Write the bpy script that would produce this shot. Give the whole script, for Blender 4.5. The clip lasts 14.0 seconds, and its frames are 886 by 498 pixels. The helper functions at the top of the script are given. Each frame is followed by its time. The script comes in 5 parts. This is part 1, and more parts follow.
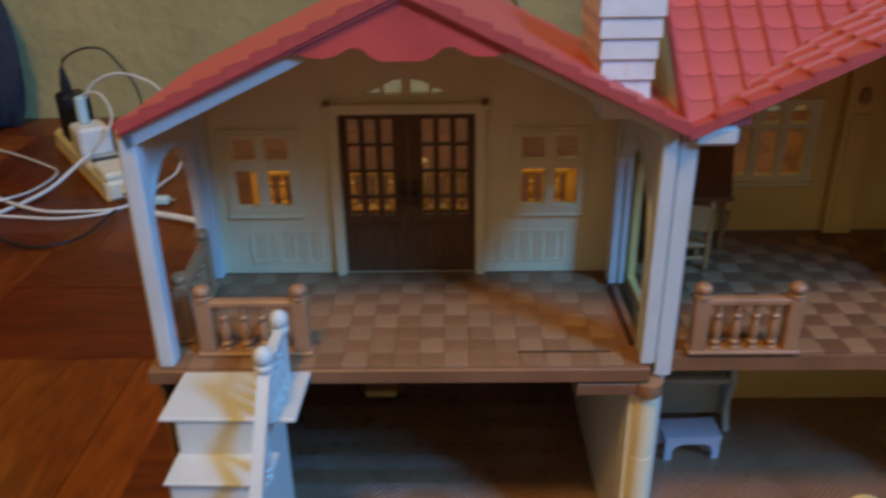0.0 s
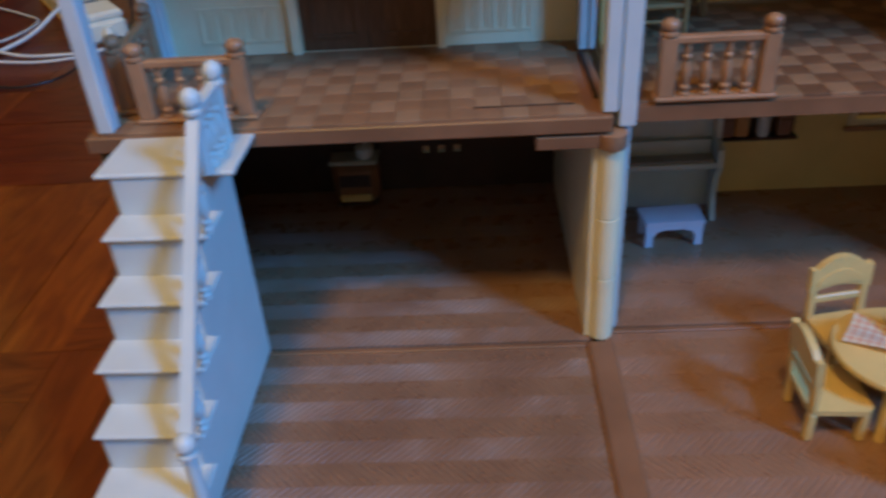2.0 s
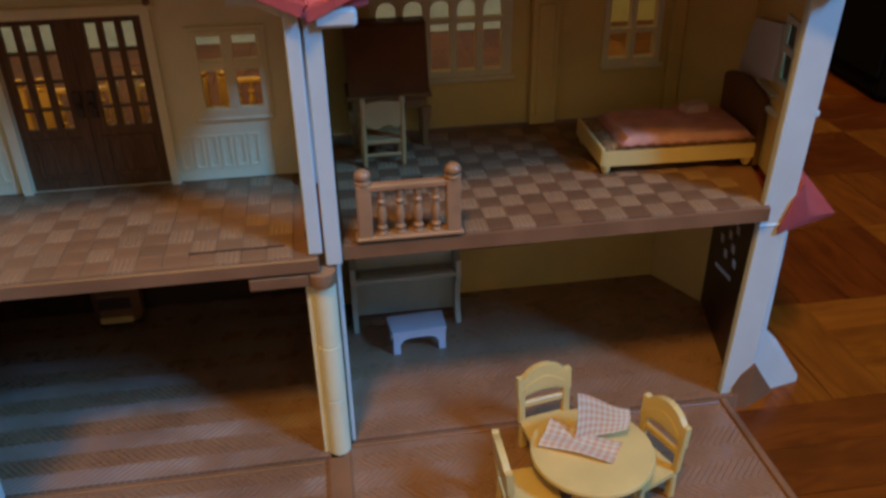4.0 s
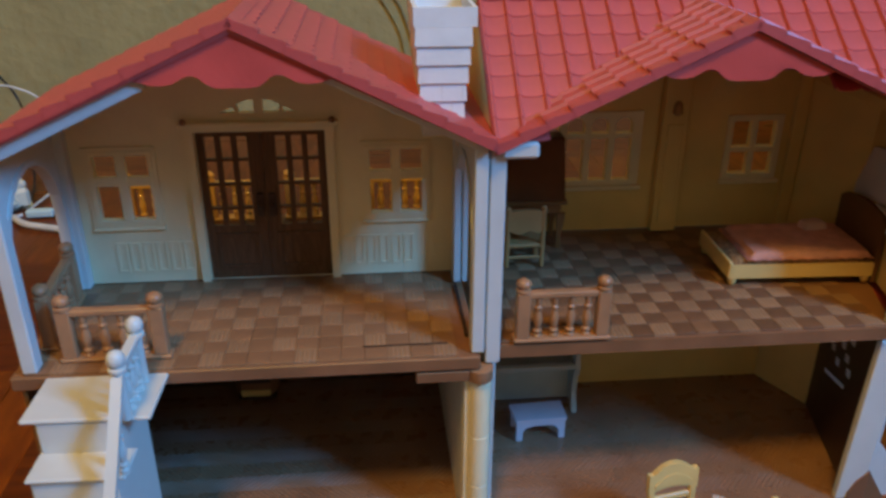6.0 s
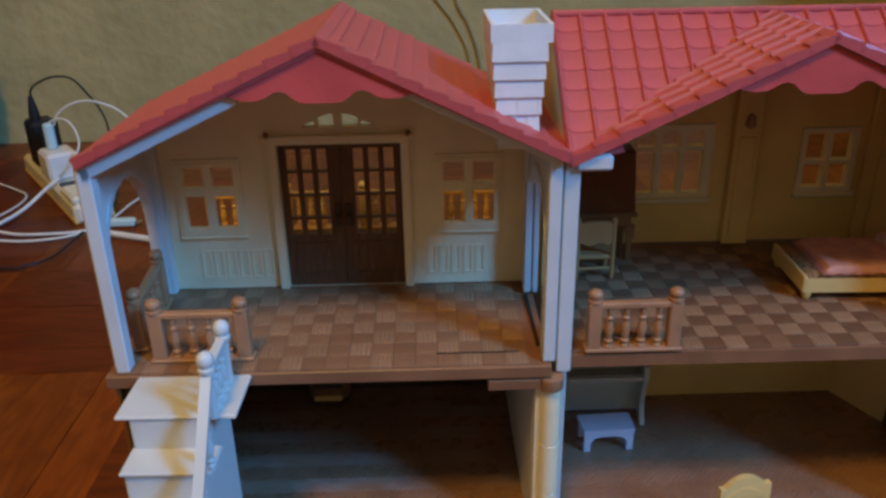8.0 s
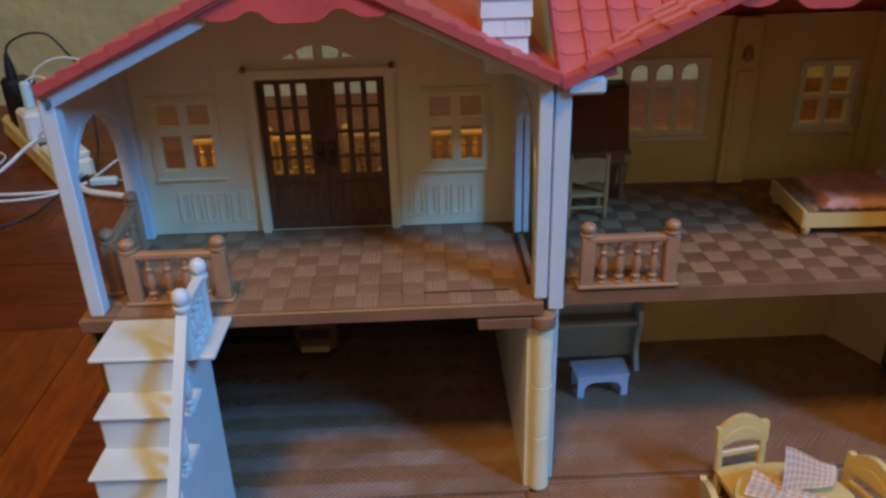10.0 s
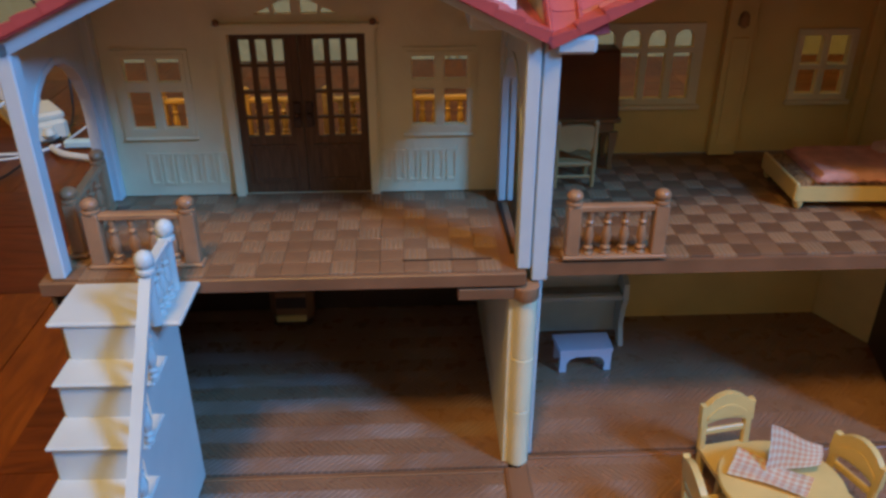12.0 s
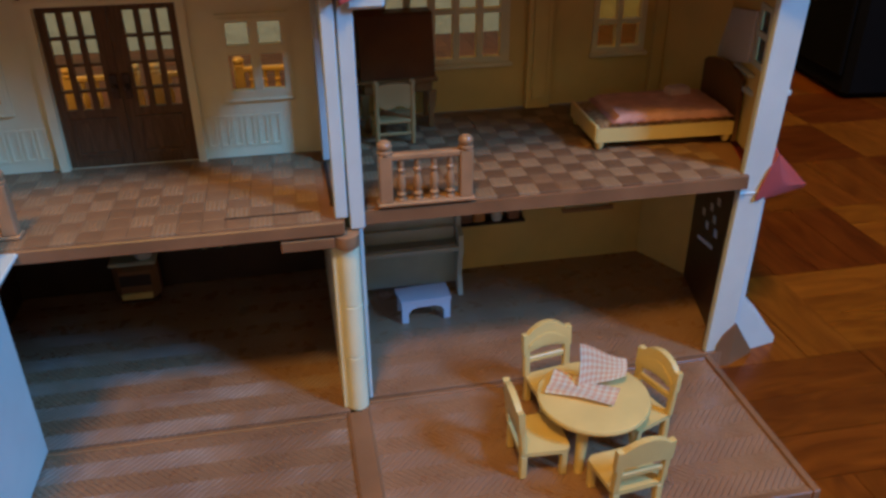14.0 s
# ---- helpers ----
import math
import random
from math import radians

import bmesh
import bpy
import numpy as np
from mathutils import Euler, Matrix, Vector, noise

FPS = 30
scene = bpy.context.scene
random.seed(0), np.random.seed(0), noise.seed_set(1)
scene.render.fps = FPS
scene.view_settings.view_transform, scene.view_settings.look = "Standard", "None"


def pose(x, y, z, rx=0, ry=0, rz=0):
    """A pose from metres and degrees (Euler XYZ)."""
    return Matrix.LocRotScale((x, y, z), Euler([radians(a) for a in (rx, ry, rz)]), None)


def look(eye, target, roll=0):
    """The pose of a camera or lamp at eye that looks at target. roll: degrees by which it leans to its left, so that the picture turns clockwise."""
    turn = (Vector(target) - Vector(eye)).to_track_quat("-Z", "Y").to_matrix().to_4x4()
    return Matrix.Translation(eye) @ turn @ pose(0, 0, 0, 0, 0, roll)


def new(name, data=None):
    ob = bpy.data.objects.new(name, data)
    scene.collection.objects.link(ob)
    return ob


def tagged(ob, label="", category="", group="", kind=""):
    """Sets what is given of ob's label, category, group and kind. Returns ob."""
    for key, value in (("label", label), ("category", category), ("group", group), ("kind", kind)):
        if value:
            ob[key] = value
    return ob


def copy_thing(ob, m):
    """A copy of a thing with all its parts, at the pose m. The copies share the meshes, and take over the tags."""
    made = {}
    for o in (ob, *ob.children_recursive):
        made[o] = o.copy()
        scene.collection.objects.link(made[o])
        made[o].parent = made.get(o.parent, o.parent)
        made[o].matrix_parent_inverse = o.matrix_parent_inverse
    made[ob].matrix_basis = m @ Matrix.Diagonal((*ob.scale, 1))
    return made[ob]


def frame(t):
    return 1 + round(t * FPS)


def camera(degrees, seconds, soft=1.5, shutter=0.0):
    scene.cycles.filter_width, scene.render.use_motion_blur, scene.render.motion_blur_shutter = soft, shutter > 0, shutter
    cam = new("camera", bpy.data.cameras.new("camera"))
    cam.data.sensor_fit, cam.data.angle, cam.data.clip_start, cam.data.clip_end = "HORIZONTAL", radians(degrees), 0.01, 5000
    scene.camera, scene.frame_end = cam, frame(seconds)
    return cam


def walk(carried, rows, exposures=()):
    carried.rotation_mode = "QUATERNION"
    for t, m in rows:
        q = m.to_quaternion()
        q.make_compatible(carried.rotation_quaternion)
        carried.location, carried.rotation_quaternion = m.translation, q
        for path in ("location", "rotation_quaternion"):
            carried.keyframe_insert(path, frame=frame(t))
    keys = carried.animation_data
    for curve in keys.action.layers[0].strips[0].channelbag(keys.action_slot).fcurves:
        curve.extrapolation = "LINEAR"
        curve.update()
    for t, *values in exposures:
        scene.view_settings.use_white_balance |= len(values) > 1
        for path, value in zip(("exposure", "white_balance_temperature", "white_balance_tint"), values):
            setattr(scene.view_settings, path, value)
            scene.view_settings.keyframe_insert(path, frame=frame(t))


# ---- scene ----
cam = camera(57.75, 14.0, soft=2.8, shutter=0.5)
PATH = [
    (0, (-0.09438, -0.32768, 0.35595), (-0.10039, 0.03483, 0.18698), -0.86),
    (0.5, (-0.10851, -0.34032, 0.34102), (-0.14739, 0.01765, 0.16682), -2.70),
    (1, (-0.10708, -0.35011, 0.32439), (-0.15330, -0.00412, 0.12905), -3.85),
    (1.5, (-0.09008, -0.35099, 0.30738), (-0.13199, -0.01181, 0.09953), -5.03),
    (2, (-0.06233, -0.33799, 0.29051), (-0.08180, -0.00257, 0.07345), -3.88),
    (2.5, (-0.01811, -0.33436, 0.29471), (-0.00829, -0.00007, 0.07527), -2.70),
    (3, (0.00438, -0.33630, 0.30090), (0.03496, -0.00229, 0.08294), -2.50),
    (3.2, (0.01101, -0.33720, 0.30692), (0.05376, -0.00246, 0.09216), -1.76),
    (5.3, (-0.03000, -0.36281, 0.36880), (0.02506, -0.00682, 0.19492), -0.98),
    (5.5, (-0.04123, -0.36349, 0.37029), (0.00853, -0.00631, 0.19723), -0.68),
    (6, (-0.05628, -0.36546, 0.37411), (-0.02194, -0.00425, 0.20574), 0.23),
    (6.5, (-0.06089, -0.36654, 0.38334), (-0.04511, -0.00067, 0.22243), -1.92),
    (7, (-0.06822, -0.36895, 0.38172), (-0.06397, -0.00209, 0.22236), -2.71),
    (7.5, (-0.06885, -0.37353, 0.38220), (-0.06672, -0.00670, 0.22273), -1.93),
    (8, (-0.06452, -0.37549, 0.37715), (-0.05946, -0.00996, 0.21479), -1.11),
    (8.5, (-0.06712, -0.37726, 0.35628), (-0.05978, -0.01339, 0.19031), -0.82),
    (8.7, (-0.06500, -0.37533, 0.35300), (-0.05980, -0.01339, 0.18279), -1.01),
    (10.8, (-0.06165, -0.36620, 0.35159), (-0.05164, -0.00759, 0.17469), -1.91),
    (11, (-0.06394, -0.36579, 0.34896), (-0.05021, -0.00759, 0.17146), -1.12),
    (11.5, (-0.06312, -0.36298, 0.34391), (-0.04663, -0.00524, 0.16572), 0.39),
    (12, (-0.05875, -0.35348, 0.34077), (-0.04351, -0.00012, 0.15395), -0.06),
    (12.5, (-0.04053, -0.35662, 0.34447), (-0.00831, -0.00426, 0.15791), 0.62),
    (13, (-0.02033, -0.36649, 0.34309), (0.03939, -0.01710, 0.15772), 1.86),
    (13.5, (-0.01467, -0.37850, 0.33702), (0.05310, -0.03205, 0.14892), 0.75),
    (14, (-0.02207, -0.38853, 0.33261), (0.04397, -0.04366, 0.14103), -0.47),
]
# seconds, stops, kelvin and tint: the camera's own exposure and white balance drift a little
EXPOSURES = [(0.0, -0.12, 6150, 12), (1.0, -0.12, 5750, 13), (2.0, -0.13, 5550, 13), (2.5, -0.13, 5800, 12), (3.0, -0.15, 6200, 11), (5.5, -0.05, 6250, 11), (7.0, -0.14, 6100, 12), (8.5, -0.13, 5900, 13),
             (11.5, 0.0, 5900, 13), (12.5, 0.03, 6000, 13), (13.0, 0.02, 6150, 12), (14.0, 0.04, 6150, 12)]
walk(cam, [(t, look(eye, target, roll)) for t, eye, target, roll in PATH], EXPOSURES)

# ---- world, daylight and lamps ----
world = bpy.data.worlds.new("sky")
scene.world = world
world.use_nodes = True
wn = world.node_tree.nodes
sky = wn.new("ShaderNodeTexSky")
sky.sky_type, sky.sun_disc = "NISHITA", False
sky.sun_elevation, sky.sun_rotation = radians(35), radians(120)
world.node_tree.links.new(sky.outputs[0], wn["Background"].inputs[0])
wn["Background"].inputs[1].default_value = 0.05

daylight = bpy.data.lights.new("window_daylight", "AREA")
daylight.shape, daylight.size, daylight.size_y = "RECTANGLE", 0.54, 0.80
daylight.energy, daylight.color = 116, (0.11, 0.44, 1.0)
new("window_daylight", daylight).matrix_world = look((1.485, -1.25, 1.72), (0.0, -1.25, 1.72))
bulb_light = bpy.data.lights.new("ceiling_bulb_light", "POINT")
bulb_light.energy, bulb_light.color, bulb_light.shadow_soft_size = 97, (1.0, 0.61, 0.12), 0.17
new("ceiling_bulb_light", bulb_light).matrix_world = pose(-0.34, -1.03, 2.20)

# ---- materials ----
def mat(name, base, rough=0.5, var=0.12, scale=60.0, bump=0.15, bump_scale=400.0, second=None, metal=0.0, spec=0.4, per_object=0.0):
    """A painted or plastic surface: broad and fine tone changes, fine relief, uneven gloss."""
    m = bpy.data.materials.new(name)
    m.use_nodes = True
    n, l = m.node_tree.nodes, m.node_tree.links
    b = n["Principled BSDF"]
    co = n.new("ShaderNodeTexCoord")
    broad, fine = n.new("ShaderNodeTexNoise"), n.new("ShaderNodeTexNoise")
    broad.inputs["Scale"].default_value, broad.inputs["Detail"].default_value = scale, 5
    fine.inputs["Scale"].default_value, fine.inputs["Detail"].default_value = bump_scale, 3
    l.new(co.outputs["Object"], broad.inputs["Vector"])
    l.new(co.outputs["Object"], fine.inputs["Vector"])
    dark = second or tuple(c * (1 - 2.2 * var) for c in base)
    mix = n.new("ShaderNodeMix")
    mix.data_type = "RGBA"
    ramp = n.new("ShaderNodeMapRange")
    ramp.inputs[1].default_value, ramp.inputs[2].default_value = 0.3, 0.62
    l.new(broad.outputs["Fac"], ramp.inputs[0])
    l.new(ramp.outputs[0], mix.inputs["Factor"])
    mix.inputs["A"].default_value, mix.inputs["B"].default_value = (*dark, 1), (*base, 1)
    hsv = n.new("ShaderNodeHueSaturation")
    l.new(mix.outputs["Result"], hsv.inputs["Color"])
    val = n.new("ShaderNodeMath")
    val.operation = "MULTIPLY_ADD"
    info = n.new("ShaderNodeObjectInfo")
    l.new(info.outputs["Random"], val.inputs[0])
    val.inputs[1].default_value, val.inputs[2].default_value = per_object, 1 - per_object / 2
    l.new(val.outputs[0], hsv.inputs["Value"])
    l.new(hsv.outputs[0], b.inputs["Base Color"])
    gl = n.new("ShaderNodeMapRange")
    gl.inputs[3].default_value, gl.inputs[4].default_value = max(rough - 0.1, 0.05), min(rough + 0.12, 1)
    l.new(broad.outputs["Fac"], gl.inputs[0])
    l.new(gl.outputs[0], b.inputs["Roughness"])
    b.inputs["Metallic"].default_value, b.inputs["Specular IOR Level"].default_value = metal, spec
    bp = n.new("ShaderNodeBump")
    bp.inputs["Strength"].default_value, bp.inputs["Distance"].default_value = bump, 0.001
    l.new(fine.outputs["Fac"], bp.inputs["Height"])
    l.new(bp.outputs[0], b.inputs["Normal"])
    return m


def wood(name, light, dark, rough=0.35, grain=(6.0, 60.0, 60.0), per_object=0.35, island=False, turn=0.0, coat=0.0):
    """Wood with streaks along local x, shifted from piece to piece."""
    m = bpy.data.materials.new(name)
    m.use_nodes = True
    n, l = m.node_tree.nodes, m.node_tree.links
    b = n["Principled BSDF"]
    co, mp = n.new("ShaderNodeTexCoord"), n.new("ShaderNodeMapping")
    rnd = n.new("ShaderNodeNewGeometry") if island else n.new("ShaderNodeObjectInfo")
    rout = rnd.outputs["Random Per Island"] if island else rnd.outputs["Random"]
    sh = n.new("ShaderNodeMath")
    sh.operation = "MULTIPLY"
    sh.inputs[1].default_value = 37.0
    l.new(rout, sh.inputs[0])
    add = n.new("ShaderNodeVectorMath")
    add.operation = "ADD"
    l.new(co.outputs["Object"], add.inputs[0])
    l.new(sh.outputs[0], add.inputs[1])
    l.new(add.outputs[0], mp.inputs["Vector"])
    mp.inputs["Rotation"].default_value = (0, 0, turn)
    mp.inputs["Scale"].default_value = grain
    a, c = n.new("ShaderNodeTexNoise"), n.new("ShaderNodeTexNoise")
    a.inputs["Scale"].default_value, a.inputs["Detail"].default_value, a.inputs["Distortion"].default_value = 1.0, 8, 1.7
    c.inputs["Scale"].default_value, c.inputs["Detail"].default_value = 0.35, 2
    l.new(mp.outputs[0], a.inputs["Vector"])
    l.new(mp.outputs[0], c.inputs["Vector"])
    rp = n.new("ShaderNodeValToRGB")
    rp.color_ramp.elements[0].position, rp.color_ramp.elements[1].position = 0.32, 0.68
    rp.color_ramp.elements[0].color, rp.color_ramp.elements[1].color = (*dark, 1), (*light, 1)
    l.new(a.outputs["Fac"], rp.inputs[0])
    hsv = n.new("ShaderNodeHueSaturation")
    val, v2 = n.new("ShaderNodeMath"), n.new("ShaderNodeMath")
    val.operation = v2.operation = "MULTIPLY_ADD"
    l.new(rout, val.inputs[0])
    val.inputs[1].default_value, val.inputs[2].default_value = per_object, 0.85 - per_object / 2
    l.new(c.outputs["Fac"], v2.inputs[0])
    v2.inputs[1].default_value = 0.3
    l.new(val.outputs[0], v2.inputs[2])
    l.new(v2.outputs[0], hsv.inputs["Value"])
    l.new(rp.outputs[0], hsv.inputs["Color"])
    l.new(hsv.outputs[0], b.inputs["Base Color"])
    gl = n.new("ShaderNodeMapRange")
    gl.inputs[3].default_value, gl.inputs[4].default_value = rough + 0.15, max(rough - 0.1, 0.05)
    l.new(c.outputs["Fac"], gl.inputs[0])
    l.new(gl.outputs[0], b.inputs["Roughness"])
    b.inputs["Coat Weight"].default_value, b.inputs["Coat Roughness"].default_value = coat, 0.25
    b.inputs["Specular IOR Level"].default_value = 0.2
    bp = n.new("ShaderNodeBump")
    bp.inputs["Strength"].default_value, bp.inputs["Distance"].default_value = 0.3, 0.001
    l.new(a.outputs["Fac"], bp.inputs["Height"])
    l.new(bp.outputs[0], b.inputs["Normal"])
    return m


def herringbone(name, light, dark, contrast, sheen_edge=0.3):
    """Moulded brown plastic floor: bands of slanted strips, every other band more matt, with daylight sheen painted in
    as paler tone.
    """
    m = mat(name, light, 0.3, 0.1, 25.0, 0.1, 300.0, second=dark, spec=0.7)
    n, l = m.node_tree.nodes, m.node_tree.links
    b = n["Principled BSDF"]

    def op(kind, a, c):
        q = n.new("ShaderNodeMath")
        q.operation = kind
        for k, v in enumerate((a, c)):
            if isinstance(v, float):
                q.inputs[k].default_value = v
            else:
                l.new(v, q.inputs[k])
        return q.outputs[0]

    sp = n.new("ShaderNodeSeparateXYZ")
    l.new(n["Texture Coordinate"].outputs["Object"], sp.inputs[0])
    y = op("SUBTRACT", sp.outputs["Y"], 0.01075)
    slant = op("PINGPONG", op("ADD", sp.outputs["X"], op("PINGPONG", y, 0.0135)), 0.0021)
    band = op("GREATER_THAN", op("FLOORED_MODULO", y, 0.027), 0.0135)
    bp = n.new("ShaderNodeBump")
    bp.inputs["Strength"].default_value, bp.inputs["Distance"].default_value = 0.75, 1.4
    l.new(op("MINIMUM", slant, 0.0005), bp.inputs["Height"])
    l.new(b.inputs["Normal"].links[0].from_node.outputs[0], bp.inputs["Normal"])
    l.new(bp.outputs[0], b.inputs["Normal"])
    # paler streaks on alternate bands put the window's sheen into the base colour
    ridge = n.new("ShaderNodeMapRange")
    ridge.inputs[1].default_value, ridge.inputs[2].default_value, ridge.inputs[3].default_value, ridge.inputs[4].default_value = 0.0, 0.0008, sheen_edge, 0.0
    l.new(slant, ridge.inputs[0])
    sheen_noise = n.new("ShaderNodeTexNoise")
    sheen_noise.inputs["Scale"].default_value, sheen_noise.inputs["Detail"].default_value = 90.0, 4
    l.new(n["Texture Coordinate"].outputs["Object"], sheen_noise.inputs["Vector"])
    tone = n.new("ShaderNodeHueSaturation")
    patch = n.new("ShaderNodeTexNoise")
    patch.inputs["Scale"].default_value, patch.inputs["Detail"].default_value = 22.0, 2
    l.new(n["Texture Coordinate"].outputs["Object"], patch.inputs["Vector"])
    patchy = n.new("ShaderNodeMapRange")
    patchy.inputs[1].default_value, patchy.inputs[2].default_value, patchy.inputs[3].default_value, patchy.inputs[4].default_value = 0.40, 0.62, 0.0, contrast
    l.new(patch.outputs["Fac"], patchy.inputs[0])
    l.new(op("SUBTRACT", 1.0, op("MULTIPLY", band, op("MULTIPLY", sheen_noise.outputs["Fac"], patchy.outputs[0]))), tone.inputs["Saturation"])
    l.new(op("ADD", op("MULTIPLY", op("MULTIPLY", op("MULTIPLY", band, sheen_noise.outputs["Fac"]), op("ADD", ridge.outputs[0], 0.06)), op("ADD", op("MULTIPLY", patchy.outputs[0], 2.0), 0.3)), 0.97), tone.inputs["Value"])
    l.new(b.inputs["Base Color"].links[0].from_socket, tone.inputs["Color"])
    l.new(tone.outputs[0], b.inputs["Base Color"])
    l.new(op("ADD", op("MULTIPLY", band, 0.12), op("MULTIPLY", sheen_noise.outputs["Fac"], 0.6)), b.inputs["Roughness"])
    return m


def tile_wood(name, light, dark, across):
    """Moulded parquet tile: fine parallel strips across the tile."""
    m = mat(name, light, 0.4, 0.1, 40.0, 0.1, 500.0, second=dark, per_object=0.2)
    n, l = m.node_tree.nodes, m.node_tree.links
    b = n["Principled BSDF"]
    sp = n.new("ShaderNodeSeparateXYZ")
    l.new(n["Texture Coordinate"].outputs["Object"], sp.inputs[0])
    st = n.new("ShaderNodeMath")
    st.operation = "PINGPONG"
    st.inputs[1].default_value = 0.00125
    l.new(sp.outputs["X" if across else "Y"], st.inputs[0])
    bp = n.new("ShaderNodeBump")
    bp.inputs["Strength"].default_value, bp.inputs["Distance"].default_value = 0.45, 0.5
    l.new(st.outputs[0], bp.inputs["Height"])
    gr, tone = n.new("ShaderNodeMapRange"), n.new("ShaderNodeMix")
    gr.inputs[1].default_value, gr.inputs[2].default_value, gr.inputs[3].default_value, gr.inputs[4].default_value = 0.0, 0.0005, 0.88, 1.0
    l.new(st.outputs[0], gr.inputs[0])
    tone.data_type, tone.blend_type = "RGBA", "MULTIPLY"
    tone.inputs["Factor"].default_value = 1.0
    l.new(b.inputs["Base Color"].links[0].from_socket, tone.inputs["A"])
    l.new(gr.outputs[0], tone.inputs["B"])
    l.new(tone.outputs["Result"], b.inputs["Base Color"])
    l.new(bp.outputs[0], b.inputs["Normal"])
    return m


def gingham(name):
    """Woven cotton in white and apricot checks."""
    m = bpy.data.materials.new(name)
    m.use_nodes = True
    n, l = m.node_tree.nodes, m.node_tree.links
    b = n["Principled BSDF"]
    uv = n.new("ShaderNodeUVMap")
    sp = n.new("ShaderNodeSeparateXYZ")
    l.new(uv.outputs[0], sp.inputs[0])
    both = n.new("ShaderNodeMath")
    both.operation = "ADD"
    for k, ax in enumerate("XY"):
        a, g = n.new("ShaderNodeMath"), n.new("ShaderNodeMath")
        a.operation, g.operation = "FRACT", "GREATER_THAN"
        l.new(sp.outputs[ax], a.inputs[0])
        l.new(a.outputs[0], g.inputs[0])
        g.inputs[1].default_value = 0.5
        l.new(g.outputs[0], both.inputs[k])
    rp = n.new("ShaderNodeValToRGB")
    rp.color_ramp.interpolation = "CONSTANT"
    e = rp.color_ramp.elements
    e[0].color, e[0].position = (0.97, 0.90, 0.79, 1), 0.0
    e[1].color, e[1].position = (0.94, 0.73, 0.56, 1), 0.3
    third = e.new(0.8)
    third.color = (0.89, 0.53, 0.34, 1)
    half = n.new("ShaderNodeMath")
    half.operation = "MULTIPLY"
    half.inputs[1].default_value = 0.5
    l.new(both.outputs[0], half.inputs[0])
    l.new(half.outputs[0], rp.inputs[0])
    l.new(rp.outputs[0], b.inputs["Base Color"])
    b.inputs["Roughness"].default_value = 0.9
    wv = n.new("ShaderNodeTexNoise")
    wv.inputs["Scale"].default_value = 1500
    bp = n.new("ShaderNodeBump")
    bp.inputs["Strength"].default_value, bp.inputs["Distance"].default_value = 0.3, 0.0005
    l.new(wv.outputs["Fac"], bp.inputs["Height"])
    l.new(bp.outputs[0], b.inputs["Normal"])
    return m


CREAM = mat("cream_plastic", (0.83, 0.71, 0.45), 0.45, 0.05, 30)
# the same cream with the inner rooms' warm light mixed into its colour
CREAM_WARM = mat("cream_warm_lit", (0.80, 0.56, 0.19), 0.6, 0.08, 18)
WHITE = mat("white_plastic", (0.62, 0.62, 0.59), 0.38, 0.04, 30, bump=0.06)
STAIR_WHITE = mat("ivory_plastic", (0.64, 0.63, 0.57), 0.36, 0.04, 30, bump=0.06)
MILKY = bpy.data.materials.new("milky_plastic")
MILKY.use_nodes = True
mn, ml_ = MILKY.node_tree.nodes, MILKY.node_tree.links
glow_through, both_ways = mn.new("ShaderNodeBsdfTranslucent"), mn.new("ShaderNodeMixShader")
glow_through.inputs["Color"].default_value = (0.92, 0.92, 0.92, 1)
mn["Principled BSDF"].inputs["Base Color"].default_value = (0.88, 0.88, 0.86, 1)
both_ways.inputs[0].default_value = 0.5
ml_.new(mn["Principled BSDF"].outputs[0], both_ways.inputs[1])
ml_.new(glow_through.outputs[0], both_ways.inputs[2])
ml_.new(both_ways.outputs[0], mn["Material Output"].inputs["Surface"])
OCHRE = mat("ochre_plastic", (0.75, 0.50, 0.14), 0.45, 0.06, 30)
RED = mat("red_roof_plastic", (0.535, 0.079, 0.070), 0.46, 0.1, 30, 0.1, 350, spec=0.8, per_object=0.04)
RED_DEEP = mat("deep_red_plastic", (0.60, 0.084, 0.070), 0.42, 0.1, 30)
BROWN = mat("brown_floor_edge", (0.27, 0.120, 0.054), 0.42, 0.16, 22)
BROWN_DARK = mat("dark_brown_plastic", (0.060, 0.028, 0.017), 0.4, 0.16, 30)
DOOR_BROWN = wood("dark_door_plastic", (0.16, 0.080, 0.040), (0.09, 0.043, 0.021), 0.4, (500, 500, 40), 0.05)
TILE_A = tile_wood("pale_parquet_tile", (0.325, 0.178, 0.090), (0.27, 0.145, 0.072), True)
TILE_B = tile_wood("dark_parquet_tile", (0.195, 0.092, 0.044), (0.16, 0.073, 0.035), False)
TILE_C = tile_wood("mid_parquet_tile", (0.275, 0.136, 0.064), (0.22, 0.105, 0.050), False)
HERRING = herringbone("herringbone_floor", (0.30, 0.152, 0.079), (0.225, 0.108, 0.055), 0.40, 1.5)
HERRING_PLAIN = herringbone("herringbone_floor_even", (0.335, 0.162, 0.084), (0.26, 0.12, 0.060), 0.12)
RAIL = mat("caramel_plastic", (0.41, 0.205, 0.10), 0.32, 0.1, 50)
# caramel railing again, its warm lighting painted in as a golden base colour
RAIL_LIT = mat("caramel_plastic_lit", (0.80, 0.47, 0.13), 0.14, 0.08, 50)
TAN_DARK = mat("brown_desk_plastic", (0.25, 0.115, 0.035), 0.42, 0.1, 40)
HEADBOARD = mat("dark_headboard_plastic", (0.17, 0.075, 0.026), 0.5, 0.12, 40, spec=0.25)
SAND = mat("sand_yellow_plastic", (0.73, 0.50, 0.18), 0.42, 0.06, 40)
